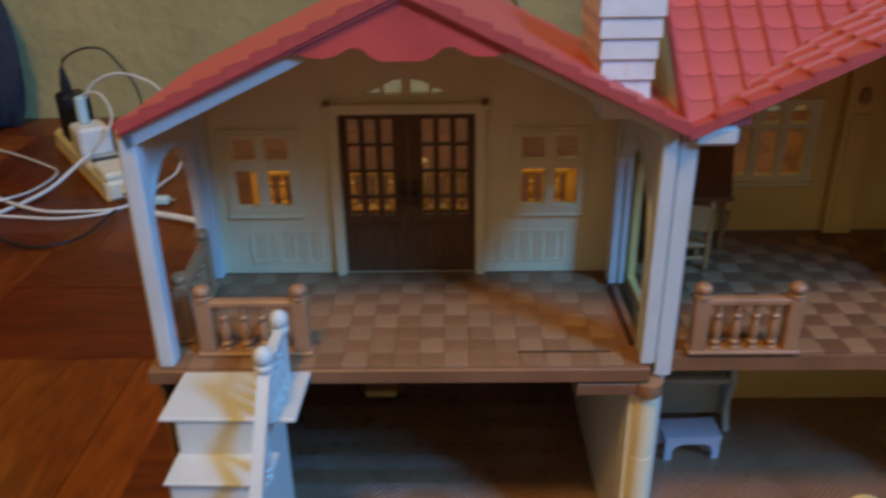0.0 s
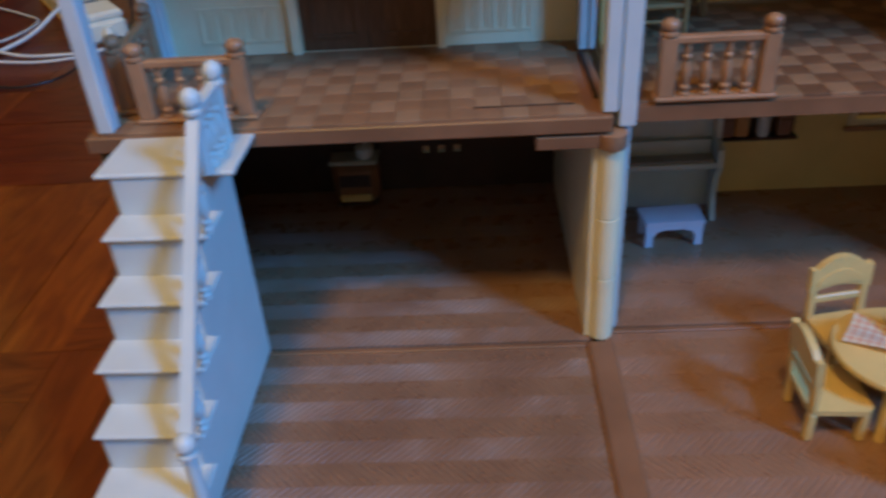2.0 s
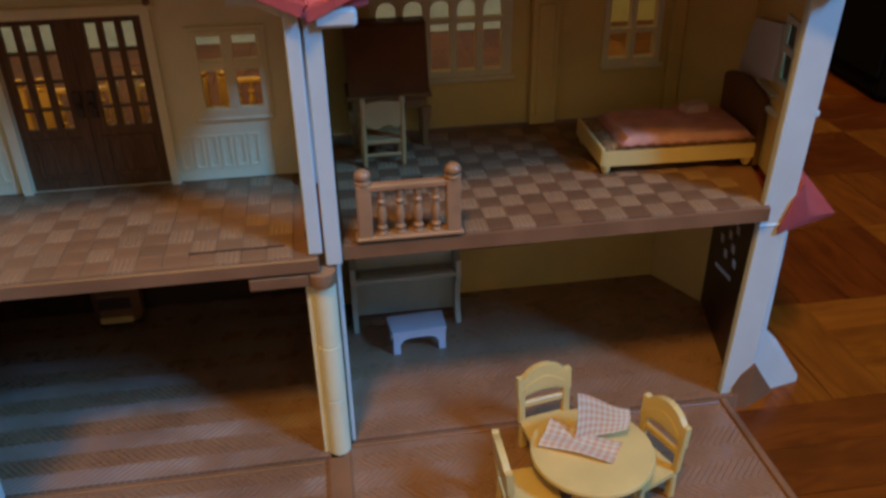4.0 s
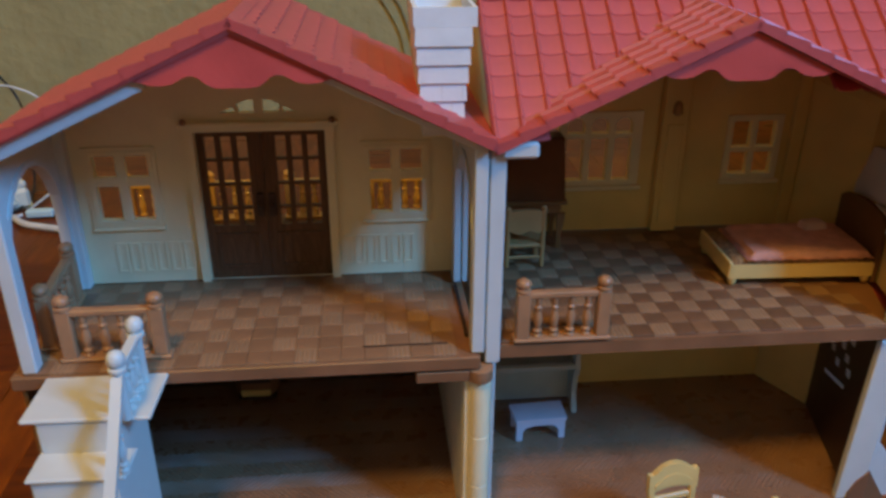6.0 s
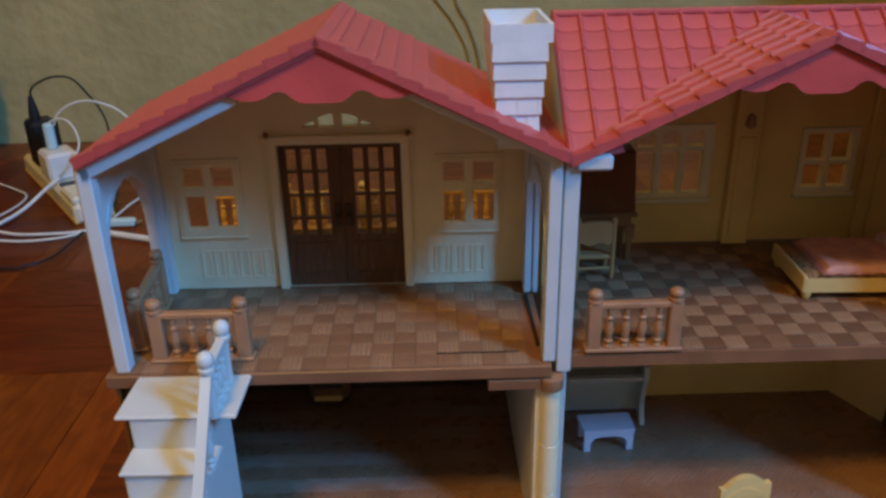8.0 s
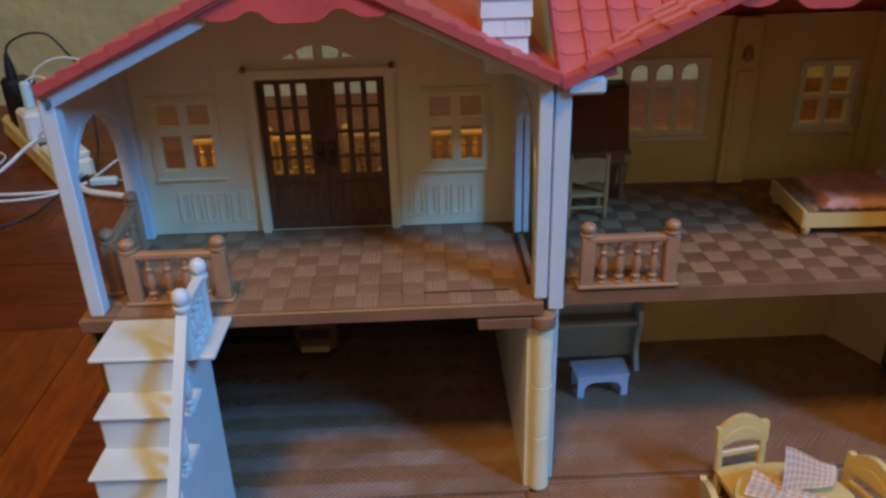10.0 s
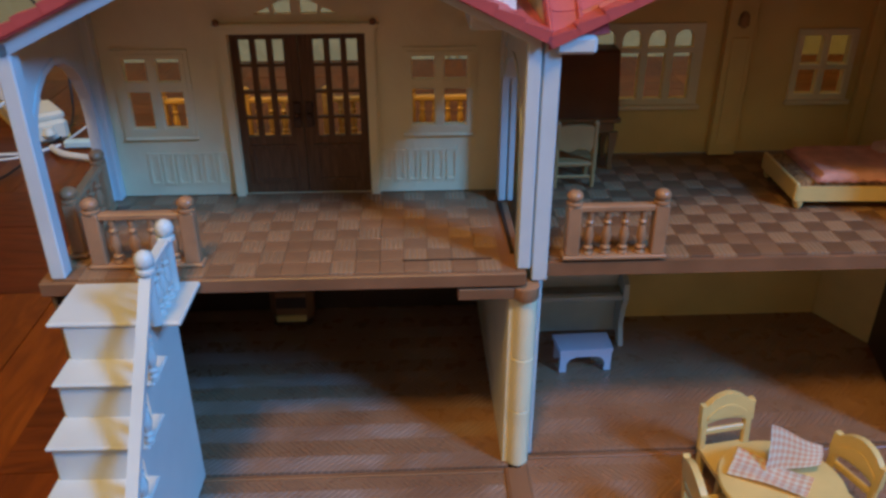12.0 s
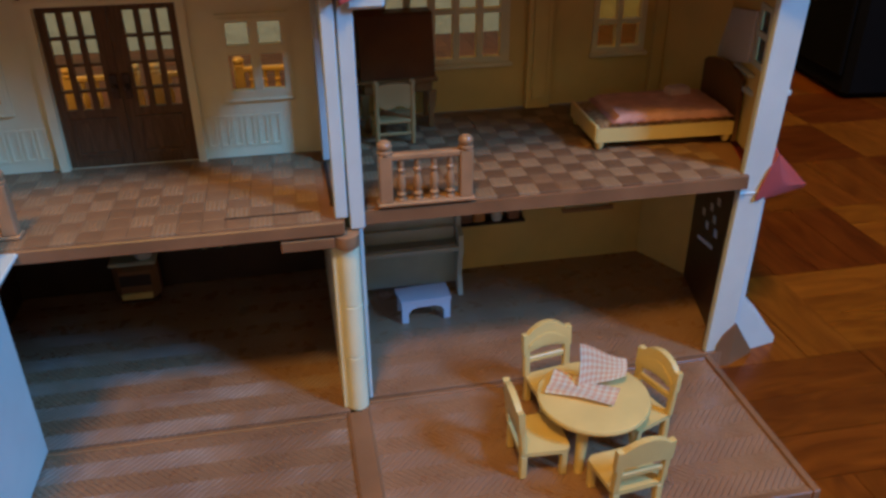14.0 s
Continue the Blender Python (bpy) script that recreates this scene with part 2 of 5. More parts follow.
STONE = mat("pale_chimney_plastic", (0.76, 0.75, 0.72), 0.5, 0.05, 60, per_object=0.06)
CHIM_JOINT = mat("chimney_joint", (0.63, 0.62, 0.60), 0.6, 0.05, 60)
PIANO = mat("sage_grey_plastic", (0.53, 0.54, 0.45), 0.45, 0.08, 40)
LILAC = mat("lilac_white_plastic", (0.64, 0.61, 0.68), 0.42, 0.04, 40)
MAHOGANY = mat("mahogany_plastic", (0.165, 0.052, 0.012), 0.5, 0.16, 40, spec=0.2)
TAN = mat("tan_plastic", (0.44, 0.235, 0.085), 0.45, 0.08, 40)
PINK = mat("pink_quilt_cotton", (0.76, 0.36, 0.27), 0.9, 0.1, 120, 0.5, 900)
LACE = mat("printed_cotton_frill", (0.42, 0.24, 0.10), 0.95, 0.2, 500, 0.5, 900, second=(0.14, 0.07, 0.03))
PINK_PALE = mat("pale_pink_cotton", (0.72, 0.48, 0.42), 0.9, 0.08, 100, 0.4, 900)
CHECK = gingham("gingham_cotton")
WALL_YELLOW = mat("yellow_room_wall", (0.44, 0.365, 0.155), 0.75, 0.10, 7.0, 0.9, 45)
wall_relief = WALL_YELLOW.node_tree.nodes["Bump"]
wall_relief.inputs["Distance"].default_value = 0.004
# ceiling and unseen walls: dim tones chosen to control light bounced into the house
CEIL = mat("unseen_dim_ceiling", (0.32, 0.26, 0.15), 0.85, 0.05, 3)
WALL_DIM = mat("unseen_dim_wall", (0.32, 0.24, 0.105), 0.8, 0.12, 5.0, 0.6, 40)
PLANK = wood("red_parquet_wood", (0.185, 0.042, 0.003), (0.10, 0.020, 0.0015), 0.3, (14, 60, 60), 0.30, coat=0.04)
PLANK_DARK = wood("dark_parquet_wood", (0.14, 0.027, 0.002), (0.08, 0.013, 0.001), 0.3, (14, 60, 60), 0.25, coat=0.04)
PLANK_LIGHT = wood("orange_parquet_wood", (0.25, 0.067, 0.004), (0.15, 0.033, 0.002), 0.3, (14, 60, 60), 0.22, coat=0.04)
PLANK_X = wood("red_parquet_far", (0.185, 0.042, 0.003), (0.10, 0.020, 0.0015), 0.3, (14, 60, 60), 0.30, island=True, coat=0.04)
PLANK_Y = wood("red_parquet_far_turned", (0.185, 0.042, 0.003), (0.10, 0.020, 0.0015), 0.3, (60, 14, 60), 0.30, island=True, coat=0.04)
JOINT = mat("dark_floor_joint", (0.03, 0.012, 0.006), 0.8)
CABLE = mat("white_cable_rubber", (0.72, 0.69, 0.62), 0.45, 0.06, 60)
SOCKET = mat("aged_white_socket", (0.74, 0.68, 0.52), 0.4, 0.06, 30)
CABLE_BLACK = mat("black_rubber", (0.012, 0.012, 0.014), 0.4, 0.1, 60)
USB = mat("pale_teal_plug", (0.50, 0.66, 0.64), 0.4, 0.05, 60)
STEEL = mat("plug_steel", (0.7, 0.7, 0.7), 0.25, 0.03, 60, metal=1.0)
PURPLE = mat("dark_purple_fabric", (0.042, 0.006, 0.025), 0.95, 0.25, 25, 0.8, 500)
DARK_FILL = mat("dark_opaque_fill", (0.05, 0.055, 0.07), 0.15, 0.05, 40, bump=0.02)
GREY_BLUE = mat("slate_blue_fabric", (0.035, 0.040, 0.055), 0.9, 0.15, 40, 0.5, 600)
BLACK = mat("black_lacquer", (0.006, 0.005, 0.005), 0.8, 0.1, 10, spec=0.06)
ORANGE = mat("orange_plastic", (0.55, 0.26, 0.07), 0.45, 0.08, 40)

# ---- building helpers: lengths in decimetres, S turns them into metres ----
S = 0.1


def thing(name, label, category, m=None, group="", kind=""):
    ob = new(name)
    ob.empty_display_size = 0.02
    if m is not None:
        ob.matrix_basis = m
    return tagged(ob, label, category, group, kind)


def at(x, y, z, turn=0.0):
    return pose(x * S, y * S, z * S, 0, 0, turn)


def mesh_of(name, bm, material, smooth=False):
    bmesh.ops.recalc_face_normals(bm, faces=bm.faces[:])
    bm.transform(Matrix.Scale(S, 4))
    me = bpy.data.meshes.new(name)
    bm.to_mesh(me)
    bm.free()
    for mt in material if isinstance(material, (list, tuple)) else [material]:
        me.materials.append(mt)
    if smooth:
        for p in me.polygons:
            p.use_smooth = True
        me.set_sharp_from_angle(angle=radians(38))
    return me


def part(name, bm, material, parent, label="", smooth=False):
    ob = new(name, mesh_of(name, bm, material, smooth))
    ob.parent = parent
    return tagged(ob, label)


def piece(name, me, parent, m):
    ob = new(name, me)
    ob.parent = parent
    ob.matrix_basis = m
    return ob


def box(bm, x0, x1, y0, y1, z0, z1, bevel=0.006):
    """A box with softened edges, added to bm."""
    vs = bmesh.ops.create_cube(bm, size=1.0)["verts"]
    bmesh.ops.scale(bm, vec=(x1 - x0, y1 - y0, z1 - z0), verts=vs)
    bmesh.ops.translate(bm, vec=((x0 + x1) / 2, (y0 + y1) / 2, (z0 + z1) / 2), verts=vs)
    b = min(bevel, 0.3 * min(x1 - x0, y1 - y0, z1 - z0))
    if b > 0:
        bmesh.ops.bevel(bm, geom=list({e for v in vs for e in v.link_edges}), offset=b, segments=1, affect="EDGES")
    return bm


def bx(*a, **k):
    return box(bmesh.new(), *a, **k)


def lathe(bm, profile, cx=0.0, cy=0.0, segs=14):
    """Turned shape round a vertical axis from (radius, height) pairs."""
    rings = [[bm.verts.new((cx + r * math.cos(2 * math.pi * k / segs), cy + r * math.sin(2 * math.pi * k / segs), z)) for k in range(segs)] for r, z in profile]
    for a, b in zip(rings, rings[1:]):
        for k in range(segs):
            bm.faces.new((a[k], a[(k + 1) % segs], b[(k + 1) % segs], b[k]))
    bm.faces.new(rings[0][::-1])
    bm.faces.new(rings[-1])
    return bm


def panel(bm, outer, holes, axis, at_, depth):
    """A flat board of any outline with holes, depth thick along its axis."""
    def put(u, v):
        return {"x": (at_, u, v), "y": (u, at_, v), "z": (u, v, at_)}[axis]
    edges = []
    for loop in [outer, *holes]:
        vs = [bm.verts.new(put(u, v)) for u, v in loop]
        edges += [bm.edges.new((vs[i], vs[(i + 1) % len(vs)])) for i in range(len(vs))]
    n = {"x": (1, 0, 0), "y": (0, 1, 0), "z": (0, 0, 1)}[axis]
    made = bmesh.ops.triangle_fill(bm, use_beauty=True, edges=edges, normal=n)
    faces = [g for g in made["geom"] if isinstance(g, bmesh.types.BMFace)]
    out = bmesh.ops.extrude_face_region(bm, geom=faces)
    vs = [g for g in out["geom"] if isinstance(g, bmesh.types.BMVert)]
    bmesh.ops.translate(bm, vec=tuple(depth * c for c in n), verts=vs)
    return bm


def rect(u0, u1, v0, v1):
    return [(u0, v0), (u1, v0), (u1, v1), (u0, v1)]


def arch(u0, u1, v0, spring, top, n=10):
    mid, half = (u0 + u1) / 2, (u1 - u0) / 2
    return [(u0, v0), (u1, v0)] + [(mid + half * math.cos(math.pi * k / n), spring + (top - spring) * math.sin(math.pi * k / n)) for k in range(n + 1)]


def tube(name, pts, radius, material, parent=None, label="", category="", kind=""):
    """A cable along a smooth curve through pts (decimetres), as a mesh."""
    P = [Vector(p) * S for p in pts]
    P = [2 * P[0] - P[1], *P, 2 * P[-1] - P[-2]]
    line = []
    for i in range(1, len(P) - 2):
        for k in range(8):
            t = k / 8
            line.append(0.5 * (2 * P[i] + (P[i + 1] - P[i - 1]) * t + (2 * P[i - 1] - 5 * P[i] + 4 * P[i + 1] - P[i + 2]) * t**2 + (3 * P[i] - P[i - 1] - 3 * P[i + 1] + P[i + 2]) * t**3))
    line.append(P[-2])
    bm, rings, r = bmesh.new(), [], radius * S
    for i, p in enumerate(line):
        d = (line[min(i + 1, len(line) - 1)] - line[max(i - 1, 0)]).normalized()
        side = d.cross(Vector((0, 0, 1)))
        side = side.normalized() if side.length > 1e-4 else Vector((1, 0, 0))
        up = side.cross(d)
        rings.append([bm.verts.new(p + r * (math.cos(a) * side + math.sin(a) * up)) for a in (2 * math.pi * k / 8 for k in range(8))])
    for a, b in zip(rings, rings[1:]):
        for k in range(8):
            bm.faces.new((a[k], a[(k + 1) % 8], b[(k + 1) % 8], b[k]))
    bm.faces.new(rings[0])
    bm.faces.new(rings[-1][::-1])
    bm.transform(Matrix.Scale(1 / S, 4))
    ob = new(name, mesh_of(name, bm, material, True))
    if parent is not None:
        ob.parent = parent
    return tagged(ob, label, category, "", kind)


def poly(bm, pts, vec):
    """A flat face through 3D points, thickened by vec."""
    f = bm.faces.new([bm.verts.new(p) for p in pts])
    out = bmesh.ops.extrude_face_region(bm, geom=[f])
    bmesh.ops.translate(bm, vec=vec, verts=[g for g in out["geom"] if isinstance(g, bmesh.types.BMVert)])
    return bm


def along(bm, p0, p1):
    """Turns and moves a wall built along x from 0 so that it runs from p0 to p1 in plan."""
    d = Vector((p1[0] - p0[0], p1[1] - p0[1], 0))
    bm.transform(Matrix.Translation((p0[0], p0[1], 0)) @ Matrix.Rotation(math.atan2(d.y, d.x), 4, "Z"))
    return bm


# ---- the room ----
wall_back = tagged(new("wall_back", mesh_of("wall_back", bx(-17, 15, 9.6, 10.6, 0, 25, bevel=0), WALL_YELLOW)), "matt yellow painted plaster wall with faint stains", "wall", kind="structure")
tagged(new("wall_left", mesh_of("wall_left", bx(-18, -17, -24, 10.6, 0, 25, bevel=0), WALL_DIM)), "unseen room wall, its dim tone set for the bounced light", "wall", kind="structure")
tagged(new("wall_front", mesh_of("wall_front", bx(-17, 15, -24, -23, 0, 25, bevel=0), WALL_DIM)), "unseen room wall, its dim tone set for the bounced light", "wall", kind="structure")
bm = panel(bmesh.new(), rect(-24, 10.6, 0, 25), [rect(-15.6, -9.4, 12.8, 21.6)], "x", 15, 1)
tagged(new("wall_right", mesh_of("wall_right", bm, WALL_DIM)), "unseen wall with a window opening, dim tone set for the bounced light", "wall", kind="structure")
tagged(new("ceiling", mesh_of("ceiling", bx(-18, 16, -24, 10.6, 25, 26, bevel=0), CEIL)), "unseen ceiling of the room, dim tone set for the bounced light", "ceiling", kind="structure")
tagged(new("window_1", mesh_of("window_1", panel(bmesh.new(), rect(-15.59, -9.41, 12.81, 21.59), [rect(-15.3, -9.7, 13.1, 21.3)], "x", 15.2, 0.5), WHITE)), "white window frame in the room wall", "window", kind="structure")
lamp = thing("ceiling_lamp", "bare warm bulb hanging on a short cord", "lamp", at(-3.4, -10.3, 25.0))
part("cord", lathe(bmesh.new(), [(0.05, -1.6), (0.05, 0)], segs=8), CABLE_BLACK, lamp)
part("socket", lathe(bmesh.new(), [(0.2, -2.1), (0.22, -1.7), (0.1, -1.55)]), CABLE_BLACK, lamp)

# parquet: large squares of five strips, and smaller blocks of three strips on the other side, turned from block to block
GAP = 0.002
bm = bx(-17, 15, -23, 9.6, -1.0, -0.16, bevel=0)
floor = tagged(new("floor", mesh_of("floor", bm, JOINT)), "red-brown wooden block parquet with a worn varnish", "floor", kind="structure")
far_v, far_f, far_m = [], [], []
near_planks, plank_meshes = [], {}
rng = random.Random(5)


def block(x0, y0, qx, qy, strips, turned, tone):
    """One parquet block: strips along x, or along y when turned."""
    long_, wide = (qy, qx / strips) if turned else (qx, qy / strips)
    for s in range(strips):
        off = (s + 0.5) * wide
        cx, cy = (x0 + off, y0 + qy / 2) if turned else (x0 + qx / 2, y0 + off)
        hx, hy = (wide / 2 - GAP, long_ / 2 - GAP) if turned else (long_ / 2 - GAP, wide / 2 - GAP)
        if not (-17 < cx < 14.9 and -23 < cy and cy - hy < 9.55):
            continue
        near = (-9.5 < cx < -1.5 or 2.0 < cx < 8.8) and -1.5 < cy and cy + hy < 9.6
        if near and len(near_planks) < 300:
            near_planks.append((cx, cy, turned, tone, round(long_, 4), round(wide, 4)))
            continue
        y1, n0 = min(cy + hy, 9.58), len(far_v)
        for z in (-0.18, 0.0):
            far_v.extend((S * a, S * b, S * z) for a, b in ((cx - hx, cy - hy), (cx + hx, cy - hy), (cx + hx, y1), (cx - hx, y1)))
        far_f.extend(tuple(n0 + q for q in f) for f in ((4, 5, 6, 7), (0, 1, 5, 4), (1, 2, 6, 5), (2, 3, 7, 6), (3, 0, 4, 7)))
        far_m.extend([1 if turned else 0] * 5)


Q = 2.113
TONES = {(0, 0): 2, (0, 1): 1, (0, -1): 0}
for i in range(-6, 3):
    for j in range(-11, 5):
        tone = TONES.get((i, j), 1 if (i * 5 + j * 3) % 7 in (1, 4) else (2 if (i * 3 + j * 5) % 4 == 1 else 0))
        block(-5.2 + i * Q, 0.17 + j * Q, Q, Q, 5, (i + j) % 2 == 0, tone)
TONES = {(2, 1): 1, (3, 1): 2, (2, 0): 2, (1, 0): 2, (1, -1): 0, (2, -1): 0, (3, 3): 1, (4, 3): 2, (3, 2): 0, (4, 2): 1}
for i in range(0, 12):
    for j in range(-22, 10):
        tone = TONES.get((i, j), 1 if (i * 5 + j * 3) % 7 in (1, 4) else (2 if (i * 3 + j * 5) % 4 == 1 else 0))
        block(1.139 + i * 1.17, 0.06 + j * 1.05, 1.17, 1.05, 3, (i + j) % 2 == 1, tone)
me = bpy.data.meshes.new("far_planks")
me.from_pydata(far_v, [], far_f)
me.materials.append(PLANK_X)
me.materials.append(PLANK_Y)
me.polygons.foreach_set("material_index", far_m)
far_planks = new("far_planks", me)
far_planks.parent = floor
tagged(far_planks, kind="stuff")

# ---- the dollhouse ----
house = thing("dollhouse", "opened toy house with cream walls, red tiled roofs and brown floors", "dollhouse")
UP = 1.43

# ground plates lying in front, and the floors under both rooms
bm = bmesh.new()
box(bm, -2.356, -0.06, -0.02, 1.80, 0.0, 0.12, bevel=0)
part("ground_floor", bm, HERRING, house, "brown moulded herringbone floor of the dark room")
bm = bmesh.new()
panel(bm, [(0.06, 0.085), (2.44, 0.085), (2.70, 1.12), (2.72, 1.25), (2.42, 1.60), (0.06, 1.60)], [], "z", 0.0, 0.12)
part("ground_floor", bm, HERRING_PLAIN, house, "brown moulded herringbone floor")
for x0, x1, y1 in ((-2.12, -0.085, -0.04), (0.055, 2.30, 0.065)):
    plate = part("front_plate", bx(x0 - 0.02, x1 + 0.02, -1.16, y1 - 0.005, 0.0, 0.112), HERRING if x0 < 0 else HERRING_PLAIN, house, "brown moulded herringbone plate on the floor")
    bm = bmesh.new()
    box(bm, x0 - 0.045, x0 + 0.0, -1.18, y1, 0.0, 0.128)
    part("rim", bm, BROWN, plate)
    part("rim", bx(x1, x1 + 0.045, -1.18, y1, 0.0, 0.128), BROWN, plate)
    part("rim", bx(x0 + 0.003, x1 - 0.003, -1.18, -1.135, 0.0, 0.126), BROWN, plate)
    part("rim", bx(x0 + 0.003, x1 - 0.003, y1 - 0.035, y1, 0.0, 0.126), BROWN, plate)
part("hinge_strip", bx(-0.076, 0.049, -1.175, -0.045, 0.09, 0.133, bevel=0.008), BROWN, house)

# upper floors
slab_l = part("upper_floor", bx(-2.43, -0.015, -0.045, 1.76, 1.338, 1.415), BROWN, house, "brown upper floor slab with checkered parquet tiles")
slab_r = part("upper_floor", panel(bmesh.new(), [(0.10, 0.055), (2.38, 0.055), (2.72, 1.12), (2.40, 1.60), (0.10, 1.60)], [], "z", 1.338, 0.077), BROWN, house, "brown upper floor slab with checkered parquet tiles")
part("rear_balcony", bx(-2.43, -0.015, 1.765, 2.07, 1.338, 1.416), BROWN, house, "brown rear balcony slab")
part("floor_slot", bx(-0.64, -0.18, 0.082, 0.094, 1.42, 1.4325, bevel=0), JOINT, slab_l)
part("floor_slot", bx(-0.075, -0.055, 0.16, 0.78, 1.42, 1.4325, bevel=0), JOINT, slab_l)

# back wall of the left upper room
LX0, LX1, WY = -2.42, -0.01, 0.975
fan = [[(-1.43, 2.495), (-1.335, 2.495), (-1.345, 2.532)], [(-1.315, 2.495), (-1.225, 2.495), (-1.225, 2.575), (-1.275, 2.568), (-1.325, 2.545)]]
fan += [[(-2.4 - x, z) for x, z in loop][::-1] for loop in fan]
winL, winR = (-2.185, -1.86), (-0.575, -0.25)
WZ0, WZ1 = 1.85, 2.265
holes = [rect(-1.578, -0.828, 1.4335, 2.39), rect(*winL, WZ0, WZ1), rect(*winR, WZ0, WZ1), *fan]
back_l = part("back_wall", panel(bmesh.new(), [(LX0, UP), (LX1, UP), (LX1, 2.56), (-1.17, 3.08), (LX0, 2.56)], holes, "y", WY, 0.05), CREAM, house, "cream wall with two windows and a fanlight")


def window(parent, x0, x1, z0, z1, y, bar):
    frame_ob = part("window", panel(bmesh.new(), rect(x0 - 0.045, x1 + 0.045, z0 - 0.05, z1 + 0.045), [rect(x0 + 0.006, x1 - 0.006, z0 + 0.006, z1 - 0.006)], "y", y - 0.014, 0.022), CREAM, parent, "cream window frame with four lights")
    part("inner_frame", panel(bmesh.new(), rect(x0 - 0.022, x1 + 0.022, z0 - 0.022, z1 + 0.022), [rect(x0 + 0.004, x1 - 0.004, z0 + 0.004, z1 - 0.004)], "y", y - 0.021, 0.01), CREAM, frame_ob)
    xm = (x0 + x1) / 2
    part("mullion", bx(xm - 0.029, xm + 0.029, y - 0.019, y + 0.02, z0 + 0.001, z1 - 0.001), CREAM, frame_ob)
    part("transom", bx(x0 + 0.001, x1 - 0.001, y - 0.016, y + 0.018, bar - 0.03, bar + 0.03), CREAM, frame_ob)
    part("sill", bx(x0 - 0.05, x1 + 0.05, y - 0.026, y - 0.003, z0 - 0.062, z0 - 0.048), CREAM, frame_ob)


window(house, *winL, WZ0, WZ1, WY, 2.10)
window(house, *winR, WZ0, WZ1, WY, 2.10)
for x0, x1 in ((-2.14, -1.66), (-0.765, -0.30)):
    n = 6
    for k in range(n):
        a = x0 + (x1 - x0) * k / n
        part("wainscot_panel", panel(bmesh.new(), rect(a + 0.006, a + (x1 - x0) / n - 0.006, 1.50, 1.70), [rect(a + 0.022, a + (x1 - x0) / n - 0.022, 1.516, 1.684)], "y", WY - 0.006, 0.008), CREAM, back_l)

# double door with its cream trim
trim = part("door_trim", panel(bmesh.new(), [(-1.632, UP), (-1.582, UP), (-1.582, 2.394), (-0.824, 2.394), (-0.824, UP), (-0.775, UP), (-0.775, 2.43), (-1.632, 2.43)], [], "y", WY - 0.035, 0.05), CREAM, house, "cream moulded door surround")
part("cornice", bx(-1.66, -0.745, WY - 0.052, WY - 0.002, 2.424, 2.452), CREAM, trim)
for x in (-1.628, -0.778):
    part("stud", lathe(bmesh.new(), [(0.006, 2.440), (0.017, 2.446), (0.019, 2.468), (0.006, 2.478)], x, WY - 0.045, 10), BROWN, trim, smooth=True)
ROWS = ((1.792, 1.897), (1.912, 2.05), (2.066, 2.204), (2.22, 2.357))
for x0, x1, hx, first in ((-1.576, -1.204, -1.235, -1.532), (-1.201, -0.830, -1.165, -1.121)):
    panes = [rect(first + c * 0.0935, first + c * 0.0935 + 0.061, z0, z1) for c in range(3) for z0, z1 in ROWS]
    leaf = part("door", panel(bmesh.new(), rect(x0, x1, 1.435, 2.388), panes, "y", WY + 0.005, 0.03), DOOR_BROWN, house, "dark brown glazed double door leaf")
    part("door_panel", panel(bmesh.new(), rect(x0 + 0.05, x1 - 0.05, 1.50, 1.74), [rect(x0 + 0.075, x1 - 0.075, 1.525, 1.715)], "y", WY - 0.004, 0.012), DOOR_BROWN, leaf)
    part("handle_plate", bx(hx - 0.022, hx + 0.022, WY - 0.01, WY + 0.006, 1.85, 2.0), BROWN_DARK, leaf)
    part("knob", lathe(bmesh.new(), [(0.008, 1.905), (0.018, 1.915), (0.018, 1.93), (0.008, 1.94)], hx, WY - 0.02, 10), BROWN_DARK, leaf, smooth=True)

# posts and arched sides of the left room
def gate(u0, u1, v0, v1, hole):
    """Outline of a wall with an opening that reaches its foot."""
    return [(u0, v0), hole[0]] + hole[:1:-1] + [hole[1], (u1, v0), (u1, v1), (u0, v1)]


part("post", bx(-2.367, -2.294, -0.03, 0.06, UP, 2.585), WHITE, house, "white front corner post")
part("post", bx(-2.41, -2.30, 0.90, WY, UP, 2.56), WHITE, house, "white rear corner post")
for x in (-2.395, -0.05):
    bm = panel(bmesh.new(), gate(0.03, WY, 1.432, 2.605, arch(0.12, 0.87, 1.432, 1.95, 2.36)), [], "x", x, 0.045)
    side = part("arched_side", bm, WHITE, house, "white side panel with an arched opening")
    part("arch_moulding", panel(bmesh.new(), arch(0.09, 0.90, 1.434, 1.95, 2.39)[1:] + [(0.09, 1.434), (0.125, 1.434)] + arch(0.125, 0.865, 1.434, 1.95, 2.355)[:1:-1] + [(0.865, 1.434)], [], "x", x - 0.008, 0.061), WHITE, side)
part("post", bx(-0.062, 0.006, -0.012, 0.06, UP - 0.01, 2.58), WHITE, house, "white front post at the hinge")
part("post", bx(-0.075, -0.03, 0.80, 0.90, UP, 2.5), WHITE, house, "white inner rear post")
part("post", bx(-0.022, 0.012, 0.80, 0.88, UP, 2.5), WHITE, house, "white inner rear post")

# left roof
RX, RZ, EZ, EL, EZL, ER, RY0, RY1 = -1.148, 3.180, 2.600, -2.345, 2.629, 0.025, -0.07, 1.16
roof_l = part("roof", panel(bmesh.new(), [(EL, EZL), (RX, RZ), (ER, EZ), (ER, EZ - 0.035), (RX, RZ - 0.055), (EL, EZL - 0.045)], [], "y", RY0, RY1 - RY0), RED, house, "red plastic gable roof with small overlapping tiles")
